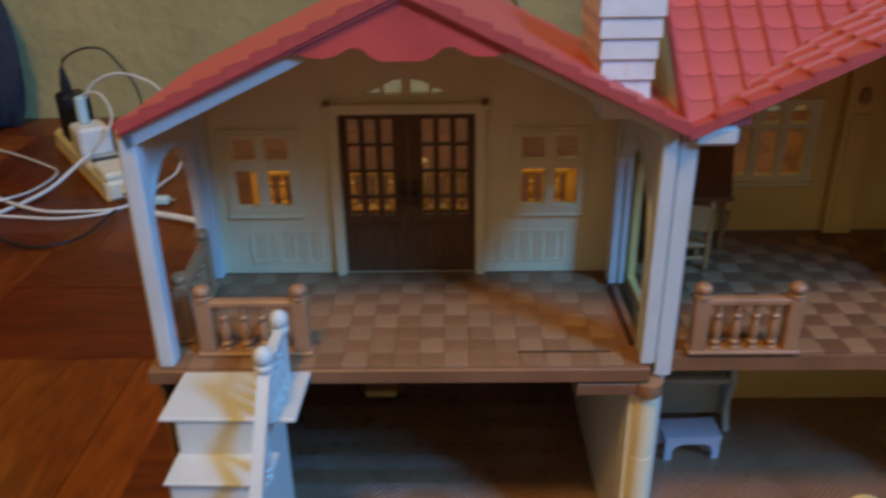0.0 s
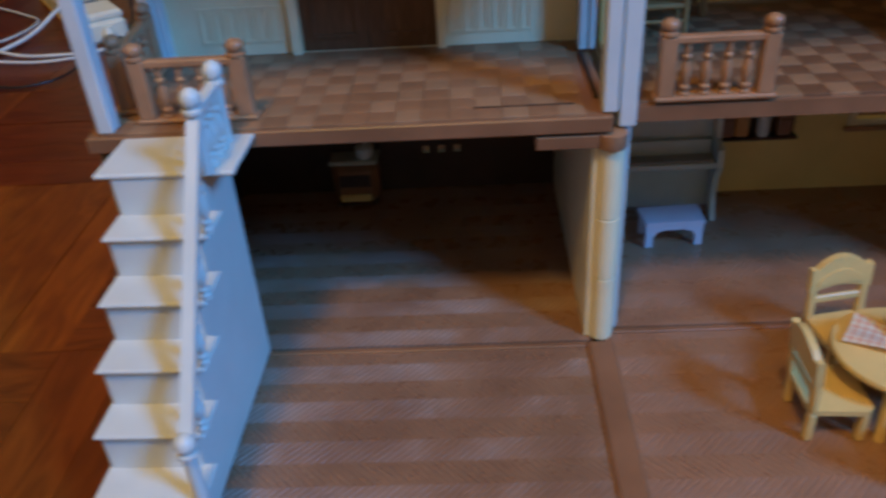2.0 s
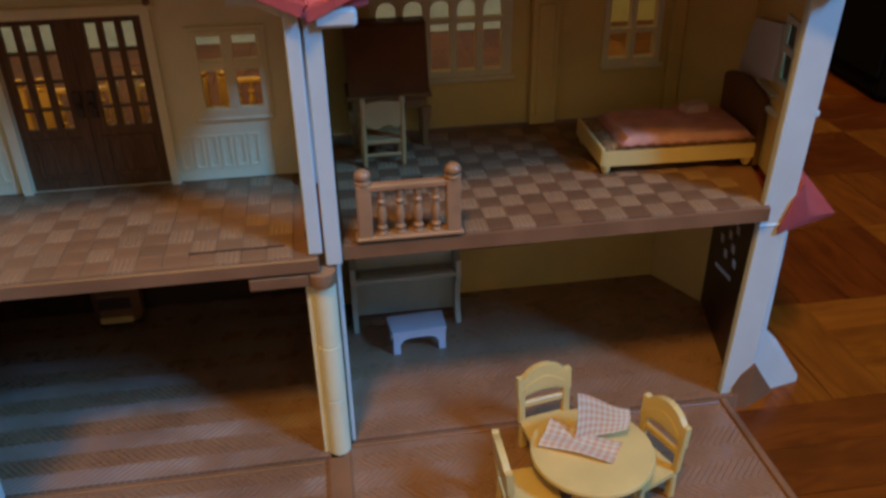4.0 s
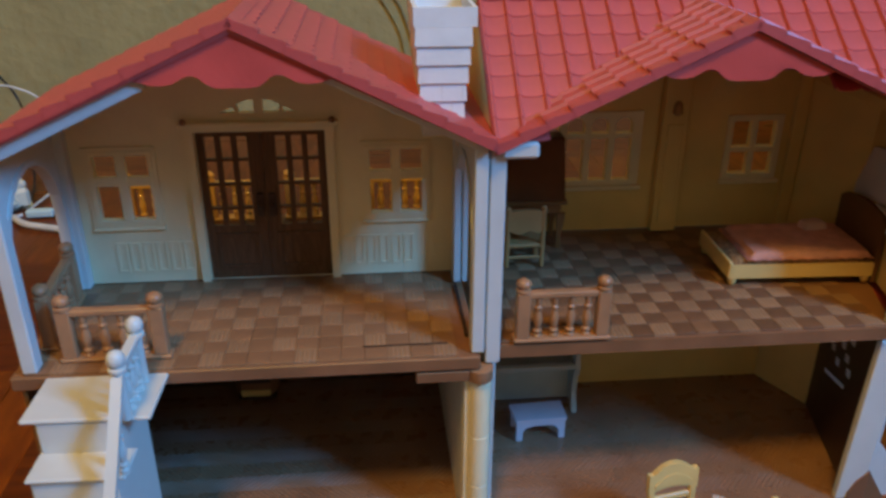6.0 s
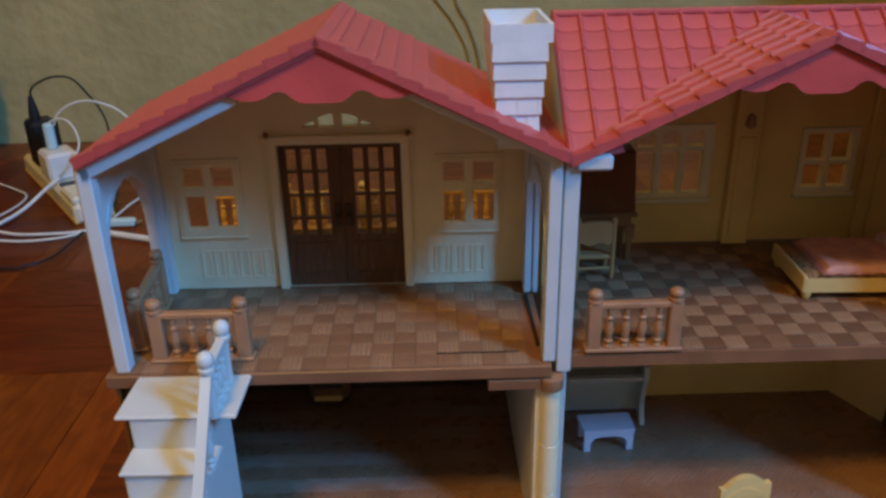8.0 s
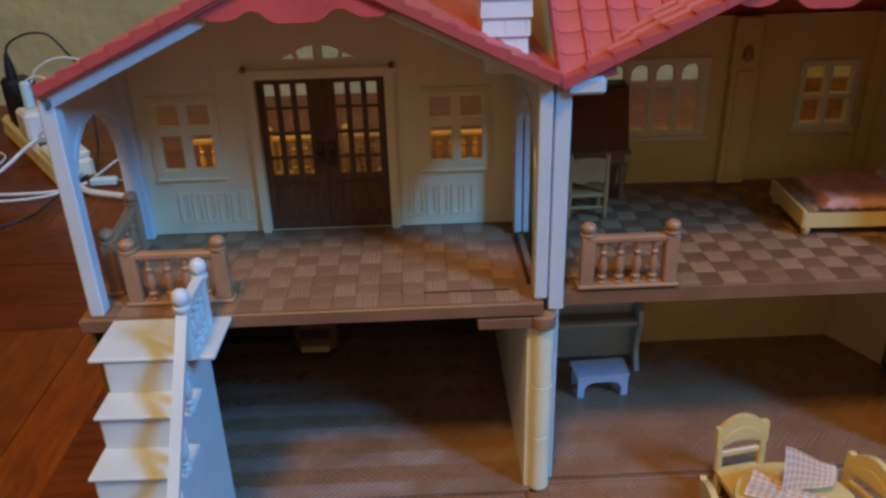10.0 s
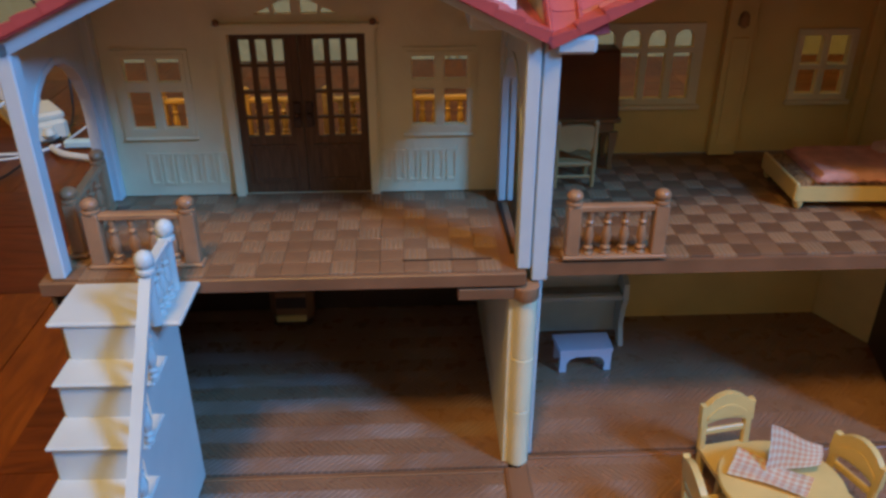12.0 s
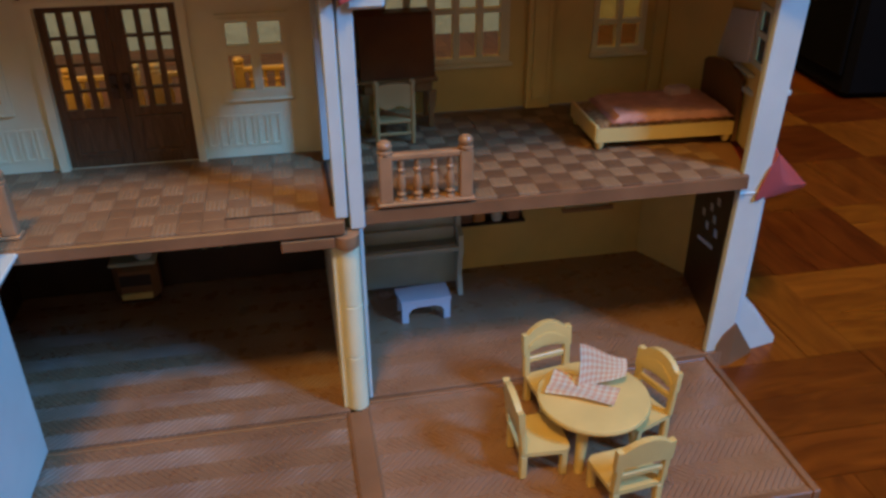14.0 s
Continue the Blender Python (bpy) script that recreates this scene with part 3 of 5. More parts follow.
part("roof_lining", panel(bmesh.new(), [(EL + 0.03, EZL - 0.037), (RX, RZ - 0.062), (ER - 0.03, EZ - 0.037), (ER - 0.03, EZ - 0.06), (RX, RZ - 0.085), (EL + 0.03, EZL - 0.06)], [], "y", RY0 + 0.10, 1.05), CREAM_WARM, house, "cream underside of the roof")
part("fascia", panel(bmesh.new(), [(-2.345, 2.582), (-1.53, 2.950), (-1.55, 2.882), (-2.33, 2.522)], [], "y", -0.03, 0.05), WHITE, house, "white strip under the eave")
part("fascia", panel(bmesh.new(), [(-0.78, 2.944), (-0.03, 2.586), (-0.03, 2.548), (-0.80, 2.914)], [], "y", -0.02, 0.04), WHITE, house, "white strip under the eave")


LOBES = [(0.0, 0.0), (0.06, -0.001), (0.10, 0.004), (0.13, 0.022), (0.155, 0.046), (0.185, 0.056), (0.215, 0.053), (0.245, 0.036), (0.275, 0.020), (0.32, 0.014), (0.37, 0.017), (0.41, 0.030)]


def valance(cx, peak, slope, low, y):
    """A gable board: straight under the verge, one broad lobe and two smaller ones along its foot."""
    foot_line = [(cx + d, low + h) for d, h in LOBES]
    foot_line = [(2 * cx - u, v) for u, v in foot_line[:0:-1]] + foot_line
    end = 0.44
    return panel(bmesh.new(), [(cx, peak), (cx - end, peak - slope * end)] + foot_line + [(cx + end, peak - slope * end)], [], "y", y, 0.03)


part("valance", valance(RX, RZ - 0.05, 0.475, 2.886, RY0 + 0.012), RED_DEEP, house, "deep red gable board with a wavy lower edge")
part("ridge_cap", panel(bmesh.new(), [(RX - 0.05, RZ - 0.012), (RX, RZ + 0.016), (RX + 0.05, RZ - 0.012), (RX, RZ - 0.01)], [], "y", RY0 - 0.01, RY1 - RY0 + 0.015), RED, roof_l)

# right roof: main slope, and a gable towards the camera
MX0, MX1, MEY, MEZ, MRY, MRZ = 0.03, 2.50, 0.02, 2.585, 0.74, 3.155
GX, GZ = 1.235, 3.138
ml = math.hypot(MRY - MEY, MRZ - MEZ)
gy = MEY + (GZ - MEZ) / (MRZ - MEZ) * (MRY - MEY)
main_m = Matrix.Translation((0, MEY, MEZ)) @ Matrix.Rotation(math.atan2(MRZ - MEZ, MRY - MEY), 4, "X")
bm = panel(bmesh.new(), [(MX0, 0.0), (0.06, 0.0), (GX, ml * (gy - MEY) / (MRY - MEY)), (MX1 - 0.03, 0.0), (MX1, 0.0), (MX1, ml), (MX0, ml)], [], "z", -0.045, 0.04)
bm.transform(main_m)
poly(bm, [(MX0, MRY, MRZ), (MX1, MRY, MRZ), (MX1, 1.64, 2.56), (MX0, 1.64, 2.56)], (0, 0, -0.04))
roof_r = part("roof", bm, RED, house, "red plastic roof with pantiles and a front gable")
bm = bmesh.new()
GY0 = -0.03
poly(bm, [(MX0, GY0, MEZ - 0.02), (GX, GY0, GZ), (GX, gy + 0.02, GZ), (0.06, MEY + 0.02, MEZ - 0.005)], (0, 0, -0.035))
poly(bm, [(GX, GY0, GZ), (MX1 + 0.02, GY0, MEZ - 0.02), (MX1 - 0.02, MEY + 0.02, MEZ - 0.005), (GX, gy + 0.02, GZ)], (0, 0, -0.035))
roof_g = part("gable_roof", bm, RED, house, "red plastic gable over the room opening")
part("valance", valance(GX, GZ - 0.045, 0.44, 2.868, GY0 + 0.012), RED_DEEP, house, "deep red gable board with a wavy lower edge")
part("ridge_cap", bx(MX0, MX1, MRY - 0.03, MRY + 0.03, MRZ - 0.01, MRZ + 0.018), RED, roof_r)
part("ridge_cap", panel(bmesh.new(), [(GX - 0.04, GZ - 0.006), (GX, GZ + 0.02), (GX + 0.04, GZ - 0.006), (GX, GZ - 0.004)], [], "y", GY0 - 0.008, gy + 0.04), RED, roof_g)
part("gable_wall", panel(bmesh.new(), [(0.10, 2.50), (1.60, 2.50), (1.60, 2.55), (MRY, MRZ - 0.06), (0.10, MEZ + 0.03)], [], "x", 2.46, 0.03), CREAM_WARM, house, "cream gable wall at the outer end")
part("gable_wall", panel(bmesh.new(), [(0.06, 2.50), (1.60, 2.50), (1.60, 2.55), (MRY, MRZ - 0.06), (0.06, MEZ - 0.03)], [], "x", 0.035, 0.03), CREAM_WARM, house, "cream gable wall beside the chimney")

# chimney
chimney = part("chimney", panel(bmesh.new(), rect(-0.30, -0.105, 0.17, 0.64), [rect(-0.28, -0.125, 0.19, 0.62)], "z", 2.60, 0.50), STONE, house, "pale grey chimney of lapped moulded courses, open on top")
part("cap", panel(bmesh.new(), rect(-0.345, -0.045, 0.135, 0.69), [rect(-0.325, -0.065, 0.155, 0.67)], "z", 3.108, 0.087), STONE, chimney)
for row in range(6):
    z1, grow = 3.107 - row * 0.0885, 0.0075 * (5 - row)
    bm = panel(bmesh.new(), rect(-0.302 - grow, -0.103 + grow, 0.166 - grow, 0.645 + grow), [rect(-0.296, -0.109, 0.18, 0.63)], "z", z1 - 0.0875, 0.0875)
    for v in bm.verts:
        if v.co.z > z1 - 0.01:
            v.co.x += 0.004 * (1 if v.co.x < -0.2 else -1)
            v.co.y += 0.004 if v.co.y < 0.4 else -0.004
    part("course", bm, STONE, chimney)
    if row > 2:
        for k in range(2):
            x = -0.26 + 0.10 * k + (0.05 if row % 2 else 0.0)
            part("joint", bx(x, x + 0.003, 0.1655 - grow, 0.1675 - grow, z1 - 0.085, z1 - 0.008, bevel=0), CHIM_JOINT, chimney)

# right upper room: back wall, side walls, posts
BY = 1.55
arches = [arch(0.44 + k * 0.168, 0.565 + k * 0.168, 2.145, 2.20, 2.262, 8) for k in range(5)]
tall = [rect(0.44 + k * 0.168, 0.565 + k * 0.168, 1.81, 2.115) for k in range(5)]
winC = [rect(1.95, 2.09, 1.83, 1.995), rect(2.125, 2.265, 1.83, 1.995), rect(1.95, 2.09, 2.025, 2.215), rect(2.125, 2.265, 2.025, 2.215)]
part("back_wall", panel(bmesh.new(), [(0.06, UP), (2.46, UP), (2.46, 2.56), (0.06, 2.56)], arches + tall + winC, "y", BY, 0.045), CREAM_WARM, house, "cream inner wall with two windows")
part("window", panel(bmesh.new(), rect(0.40, 1.30, 1.77, 2.30), arches + tall, "y", BY - 0.018, 0.014), CREAM, house, "wide cream window frame with arched top lights")
part("window", panel(bmesh.new(), rect(1.91, 2.305, 1.79, 2.255), winC, "y", BY - 0.018, 0.014), CREAM, house, "cream window frame with four lights")
part("window_sill", bx(0.38, 1.32, BY - 0.05, BY - 0.02, 1.745, 1.775), CREAM, house)
part("window_sill", bx(1.89, 2.325, BY - 0.05, BY - 0.02, 1.765, 1.795), CREAM, house)
pil = part("pilaster", bx(1.42, 1.60, BY - 0.07, BY - 0.001, UP, 2.56), CREAM_WARM, house, "cream moulded wall pilaster")
part("ornament", lathe(bmesh.new(), [(0.012, 2.28), (0.035, 2.30), (0.03, 2.36), (0.012, 2.38)], 1.51, BY - 0.08, 10), TAN, pil, smooth=True)
part("moulding", bx(1.455, 1.565, BY - 0.082, BY - 0.068, 1.50, 2.22), CREAM_WARM, pil)
part("pilaster", bx(2.36, 2.45, BY - 0.05, BY - 0.001, UP, 2.56), CREAM_WARM, house, "cream moulded wall pilaster")
part("left_wall", panel(bmesh.new(), rect(0.105, BY, 1.415, 2.56), [arch(0.14, 0.86, 1.45, 1.95, 2.38)], "x", 0.05, 0.038), CREAM_WARM, house, "cream side wall with an arched opening at the hinge")
P0, P1, P2 = (2.43, 0.17), (2.655, 1.10), (2.42, 1.58)
ln, ln2 = math.hypot(P1[0] - P0[0], P1[1] - P0[1]), math.hypot(P2[0] - P1[0], P2[1] - P1[1])
U0, U1 = (2.49, 0.17), (2.70, 1.10)
lu, lu2 = math.hypot(U1[0] - U0[0], U1[1] - U0[1]), math.hypot(P2[0] - U1[0], P2[1] - U1[1])
lights = [rect(0.19, 0.335, 1.985, 2.13), rect(0.19, 0.335, 2.165, 2.29)]
part("side_wall", along(panel(bmesh.new(), rect(0, lu, UP, 2.56), [rect(0.175, 0.35, 1.97, 2.305)], "y", 0, -0.045), U0, U1), CREAM_WARM, house, "cream inner side wall with a small window")
side_win = part("window", along(panel(bmesh.new(), rect(0.165, 0.365, 1.955, 2.32), lights, "y", 0.002, 0.012), U0, U1), WHITE, house, "white side window frame catching the daylight")
# added dark panes blacken the openings and keep daylight off the bed
for u0, u1, v0, v1 in ((0.186, 0.339, 1.981, 2.134), (0.186, 0.339, 2.161, 2.294)):
    part("pane", along(bx(u0, u1, -0.012, -0.004, v0, v1, bevel=0), U0, U1), DARK_FILL, side_win, "added opaque dark pane that blocks daylight")
part("sill", along(bx(0.29, 0.58, 0.004, 0.05, 1.885, 1.90), U0, U1), WHITE, side_win)
part("outer_sill", bx(2.55, 2.80, 0.42, 0.62, 1.765, 1.80), WHITE, side_win)
bm = panel(bmesh.new(), [(0.372, 1.955), (0.99, 1.80), (1.02, 1.83), (0.83, 2.185), (0.78, 2.20), (0.372, 2.265)], [], "y", 0.015, 0.018)
part("blind", along(bm, U0, U1), LILAC, side_win, "pale grey window shutter")
part("side_wall", along(panel(bmesh.new(), rect(0, lu2, UP, 2.56), [], "y", 0, -0.045), U1, P2), CREAM_WARM, house, "cream angled corner wall")
part("post", bx(0.018, 0.098, 0.015, 0.10, 1.335, 2.555), WHITE, house, "white front post at the hinge")
part("bracket", bx(0.065, 0.25, -0.02, 0.09, 2.505, 2.588, bevel=0.015), WHITE, house, "white eave bracket")
bm = bx(2.325, 2.503, 0.10, 0.145, 0.12, 2.56)
for v in bm.verts:
    v.co.x += (v.co.z - 0.12) * 0.031
post_r = part("post", bm, WHITE, house, "tall white front corner post")
part("collar", bx(2.357, 2.545, 0.094, 0.15, 1.275, 1.295, bevel=0.008), WHITE, post_r)
part("bracket", bx(2.235, 2.535, 0.02, 0.13, 2.515, 2.60, bevel=0.015), WHITE, house, "white eave bracket")

# added board, out of view: stops daylight leaking in over the side wall
part("eave_board", panel(bmesh.new(), [(2.40, 0.16), (2.62, 0.16), (2.72, 1.10), (2.46, 1.62), (2.40, 1.62)], [], "z", 2.562, 0.02), CREAM_WARM, house, "unseen cream board added over the angled corner to keep daylight out")

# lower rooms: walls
# the deep shade of this room is painted into its walls as dark brown
part("back_wall", panel(bmesh.new(), rect(-2.40, -0.06, 0.12, 1.338), [rect(-1.02 + k * 0.11, -0.97 + k * 0.11, 0.40, 0.455) for k in range(3)], "y", 1.75, 0.05), BROWN_DARK, house, "back wall of the lower room, coloured dark for its shade")
part("left_wall", bx(-2.40, -2.355, 0.0, 1.75, 0.0, 1.337), BROWN_DARK, house, "outer wall of the lower room, coloured dark for its shade")
part("edge_strip", bx(-2.396, -2.374, -0.02, -0.002, 0.0, 1.336), TAN_DARK, house, "brown front edge of the outer wall")
part("partition", bx(-0.095, -0.06, 0.09, 1.75, 0.12, 1.337), CREAM, house, "cream partition between the lower rooms")
low_hole = [rect(1.83, 2.11, 0.62, 0.95)]
part("back_wall", panel(bmesh.new(), rect(0.06, 2.44, 0.12, 1.337), low_hole, "y", 1.53, 0.05), CREAM_WARM, house, "cream inner wall of the lower room")
part("window", panel(bmesh.new(), rect(1.79, 2.15, 0.58, 0.99), low_hole, "y", 1.51, 0.018), CREAM, house, "cream window frame")
part("window_sill", bx(1.76, 2.18, 1.475, 1.508, 0.555, 0.585), RAIL, house, "brown window sill")
part("left_wall", bx(0.062, 0.088, 0.075, 1.53, 0.12, 1.34), WHITE, house, "white edge wall beside the hinge")
glints = [[(a - 0.035, z - 0.02), (a + 0.025, z - 0.03), (a + 0.035, z + 0.02), (a - 0.025, z + 0.03)] for a, z in ((0.69, 0.795), (0.53, 0.905), (0.40, 1.005), (0.57, 0.745), (0.435, 0.855), (0.365, 0.785))] + [[(0.38, 0.65), (0.74, 0.555), (0.75, 0.58), (0.39, 0.675)]]
side_door = part("side_door", along(panel(bmesh.new(), rect(0.02, ln, 0.12, 1.337), glints, "y", 0, -0.045), P0, P1), BROWN_DARK, house, "dark brown side door with small lattice lights")
# white milky plates stand in for daylight shining through the lattice openings
for g in glints:
    part("lattice_light", along(panel(bmesh.new(), g, [], "y", 0.005, -0.045), P0, P1), MILKY, side_door, "small white plate imitating daylight through the lattice")
part("side_wall", along(panel(bmesh.new(), rect(0, ln2, 0.12, 1.337), [], "y", 0, -0.045), P1, P2), CREAM_WARM, house, "cream angled corner wall")

# bay on the outer side: white wall, flared base and red canopy
BAY = [(2.50, 0.15), (2.615, 0.205), (2.80, 1.06), (2.70, 1.10), (2.48, 0.22)]
# the gap in the bay is added, out of view, to light the lattice plates
bay = part("bay", panel(bmesh.new(), BAY, [], "z", 0.0, 0.50), WHITE, house, "white bay on the outer side wall, unseen gap added for daylight")
part("upper_wall", panel(bmesh.new(), BAY, [], "z", 1.04, 0.16), WHITE, bay)
part("front_pier", panel(bmesh.new(), [(2.50, 0.15), (2.615, 0.205), (2.652, 0.375), (2.53, 0.40), (2.48, 0.22)], [], "z", 0.501, 0.538), WHITE, bay)
part("rear_pier", panel(bmesh.new(), [(2.785, 0.99), (2.80, 1.06), (2.70, 1.10), (2.685, 1.03)], [], "z", 0.501, 0.538), WHITE, bay)
front = [(2.465, 0.075, 1.262), (2.53, 0.08, 1.45), (2.60, 0.13, 1.51), (2.675, 0.29, 1.50), (2.725, 0.31, 1.415), (2.77, 0.325, 1.345), (2.88, 0.355, 1.24), (3.02, 0.39, 1.165), (3.015, 0.40, 1.14), (2.47, 0.08, 1.237)]
bm = bmesh.new()
a0 = [bm.verts.new(p) for p in front]
a1 = [bm.verts.new((x + 0.17, y * 0.25 + 1.0, z)) for x, y, z in front]
for k in range(len(front)):
    bm.faces.new((a0[k], a0[(k + 1) % len(front)], a1[(k + 1) % len(front)], a1[k]))
hub = bm.verts.new((2.66, 0.125, 1.30))
for k in range(len(front)):
    bm.faces.new((a0[k], a0[(k + 1) % len(front)], hub))
bm.faces.new(a1[::-1])
part("canopy", bm, RED, bay, "small flared red canopy", smooth=True)
bm = bmesh.new()
foot = [(0.0, 0.52), (0.10, 0.40), (0.24, 0.22), (0.40, 0.05), (0.40, 0.0), (0.0, 0.0)]
a0 = [bm.verts.new((2.56 + d * 0.98, 0.19 + d * 0.2, z)) for d, z in foot]
a1 = [bm.verts.new((2.62 + d, 0.62 + d * 0.1, z)) for d, z in foot]
for k in range(len(foot)):
    bm.faces.new((a0[k], a0[(k + 1) % len(foot)], a1[(k + 1) % len(foot)], a1[k]))
bm.faces.new(a0)
bm.faces.new(a1[::-1])
part("plinth", bm, WHITE, bay, "white flared plinth on the parquet")

bm = poly(bmesh.new(), [(2.40, 0.088, 0.0), (2.40, 0.088, 0.17), (2.44, 0.088, 0.26), (2.513, 0.088, 0.335), (2.513, 0.088, 0.0)], (0.0, 0.03, 0.0))
poly(bm, [(2.513, 0.088, 0.0), (2.513, 0.088, 0.335), (2.60, 0.13, 0.21), (2.735, 0.19, 0.02), (2.735, 0.19, 0.0)], (0.0, 0.03, 0.0))
part("base_corner", bm, BROWN, house, "brown corner of the ground floor")

# hinge column between the lower rooms
hinge = part("hinge_column", lathe(bmesh.new(), [(0.052, 0.12), (0.052, 1.25)], -0.005, 0.03, 18), CREAM, house, "cream hinge column in three segments", smooth=True)
for z0, z1, r in ((0.122, 0.51, 0.063), (0.514, 0.862, 0.064), (0.866, 1.245, 0.063)):
    part("segment", lathe(bmesh.new(), [(r - 0.003, z0), (r, z0 + 0.003), (r, z1 - 0.003), (r - 0.003, z1)], -0.005, 0.03, 20), CREAM, hinge, smooth=True)
part("side_strip", bx(-0.094, -0.045, 0.01, 0.088, 0.12, 1.25), CREAM, hinge, "cream strip beside the hinge")
part("cap", lathe(bmesh.new(), [(0.064, 1.247), (0.070, 1.255), (0.070, 1.322), (0.06, 1.324)], -0.008, 0.005, 18), RAIL, hinge, "brown plastic cap", smooth=True)
part("bar", bx(-0.36, -0.07, -0.035, 0.06, 1.255, 1.322), BROWN, hinge, "brown beam end")

# ---- railings ----
BAL = [(0.026, 0.0), (0.028, 0.012), (0.018, 0.02), (0.027, 0.032), (0.027, 0.042), (0.017, 0.05), (0.022, 0.075), (0.026, 0.10), (0.020, 0.135), (0.014, 0.155), (0.022, 0.165), (0.022, 0.176), (0.014, 0.185), (0.018, 0.21), (0.018, 0.235)]
BALL = [(0.028, 0.0), (0.042, 0.006), (0.042, 0.018), (0.028, 0.024), (0.038, 0.034), (0.042, 0.05), (0.036, 0.066), (0.018, 0.078), (0.004, 0.08)]
lit_meshes = {}


def lit_mesh(me):
    if me.name not in lit_meshes:
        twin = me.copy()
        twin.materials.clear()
        twin.materials.append(RAIL_LIT)
        lit_meshes[me.name] = twin
    return lit_meshes[me.name]


railing = thing("balcony_railing", "caramel brown balustrade with turned balusters and ball caps", "railing", at(0.448, 0.085, UP + 0.002), "balcony railings")
part("base_rail", bx(-0.27, 0.27, -0.045, 0.045, 0, 0.022), RAIL, railing)
part("handrail", bx(-0.19, 0.19, -0.026, 0.026, 0.262, 0.296), RAIL, railing)
for x in (-0.221, 0.221):
    p = part("post", bx(x - 0.036, x + 0.036, -0.034, 0.034, 0.02, 0.297), RAIL, railing)
    part("ball_cap", lathe(bmesh.new(), [(r, z + 0.295) for r, z in BALL], x, 0, 14), RAIL, p, smooth=True)
for k in range(4):
    part("baluster", lathe(bmesh.new(), [(r, z * 1.05 + 0.018) for r, z in BAL], -0.135 + k * 0.09, 0, 10), RAIL, railing, smooth=True)
for m in (at(-1.925, 0.097, UP + 0.002) @ Matrix.Diagonal((1.05, 1, 1, 1)), at(-2.325, 0.50, UP + 0.002, 94) @ Matrix.Diagonal((1.2, 1, 1, 1))):
    copy_thing(railing, m)
# rear copies take the golden colour that stands for warm light on them
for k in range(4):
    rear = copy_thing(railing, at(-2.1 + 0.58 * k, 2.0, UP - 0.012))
    tagged(rear, "caramel balustrade behind the glazed door, warm light painted in as gold", "railing", "rear balcony railings")
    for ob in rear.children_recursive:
        ob.data = lit_mesh(ob.data)

# ---- staircase in front of the left room ----
stairs = thing("staircase", "ivory toy staircase with a turned handrail, standing on the brown plate", "staircase", at(-1.96, -0.045, 0.128, -1))
Y = [-0.40, -0.57, -0.755, -0.93, -1.095, -1.265, -1.44]
part("landing", bx(-0.292, 0.318, -0.365, 0.02, 1.258, 1.282, bevel=0.009), STAIR_WHITE, stairs)
for k in range(1, 7):
    z = 1.282 - 0.2035 * k
    part("tread", bx(-0.238, 0.222, Y[k] + 0.022, Y[k - 1] + 0.07, z - 0.02, z, bevel=0.008), STAIR_WHITE, stairs)
for k in range(7):
    top = 1.25 - 0.2035 * k
    part("riser", bx(-0.222, 0.160, Y[k] + 0.045, Y[k] + 0.075, max(top - 0.185, 0), top + 0.012), STAIR_WHITE, stairs)
out = [(0.015, 0.0), (0.015, 1.245)]
for k in range(7):
    top = 1.248 - 0.2035 * k
    out += [(Y[k] + 0.052, top), (Y[k] + 0.052, max(top - 0.2, 0.0))]
for x in (-0.216, 0.158):
    part("stringer", panel(bmesh.new(), out, [], "x", x - 0.01, 0.02), STAIR_WHITE, stairs)
NEWEL = [(0.028, 0.0), (0.028, 0.262), (0.042, 0.267), (0.044, 0.276), (0.042, 0.286), (0.027, 0.292), (0.039, 0.303), (0.044, 0.322), (0.042, 0.342), (0.032, 0.360), (0.014, 0.372), (0.004, 0.374)]
RAILX = 0.212
for y, z in ((-0.06, 1.282), (-0.37, 1.282)):
    part("newel", lathe(bmesh.new(), [(r, z + h) for r, h in NEWEL], RAILX, y, 14), STAIR_WHITE, stairs, smooth=True)
part("handrail", bx(RAILX - 0.026, RAILX + 0.026, -0.37, -0.06, 1.53, 1.57), STAIR_WHITE, stairs)
bm = bmesh.new()
y0, z0, y1, z1 = -0.385, 1.548, -1.215, 0.56
for a, b in (((y0, z0), (y1, z1)),):
    panel(bm, [(a[0], a[1]), (b[0], b[1]), (b[0], b[1] - 0.055), (a[0], a[1] - 0.055)], [], "x", RAILX - 0.026, 0.052)
part("sloping_handrail", bm, STAIR_WHITE, stairs)
part("newel", lathe(bmesh.new(), [(r, 0.262 + h * 0.95) for r, h in NEWEL], RAILX, -1.213, 14), STAIR_WHITE, stairs, smooth=True)
SB = [(0.026, 0.0), (0.026, 0.02), (0.015, 0.03), (0.025, 0.04), (0.025, 0.05), (0.014, 0.058), (0.024, 0.085), (0.029, 0.112), (0.020, 0.15), (0.013, 0.17), (0.023, 0.18), (0.023, 0.192), (0.013, 0.2), (0.018, 0.25)]
for k in range(3):
    part("baluster", lathe(bmesh.new(), [(r, 1.282 + h) for r, h in SB], RAILX, -0.135 - k * 0.078, 9), STAIR_WHITE, stairs, smooth=True)
for k in range(1, 5):
    z = 1.282 - 0.2035 * k
    for dy in (0.06,):
        y = Y[k] + dy
        h = z0 - 0.05 + (y - y0) * (z0 - z1) / (y0 - y1) - z
        part("baluster", lathe(bmesh.new(), [(r, z + q / 0.25 * h) for r, q in SB], RAILX, y, 9), STAIR_WHITE, stairs, smooth=True)

# ---- dining set on the front plate ----
PZ = 0.114
table = thing("round_table", "sand yellow round toy table on four splayed legs", "table", at(1.27, -0.55, PZ))
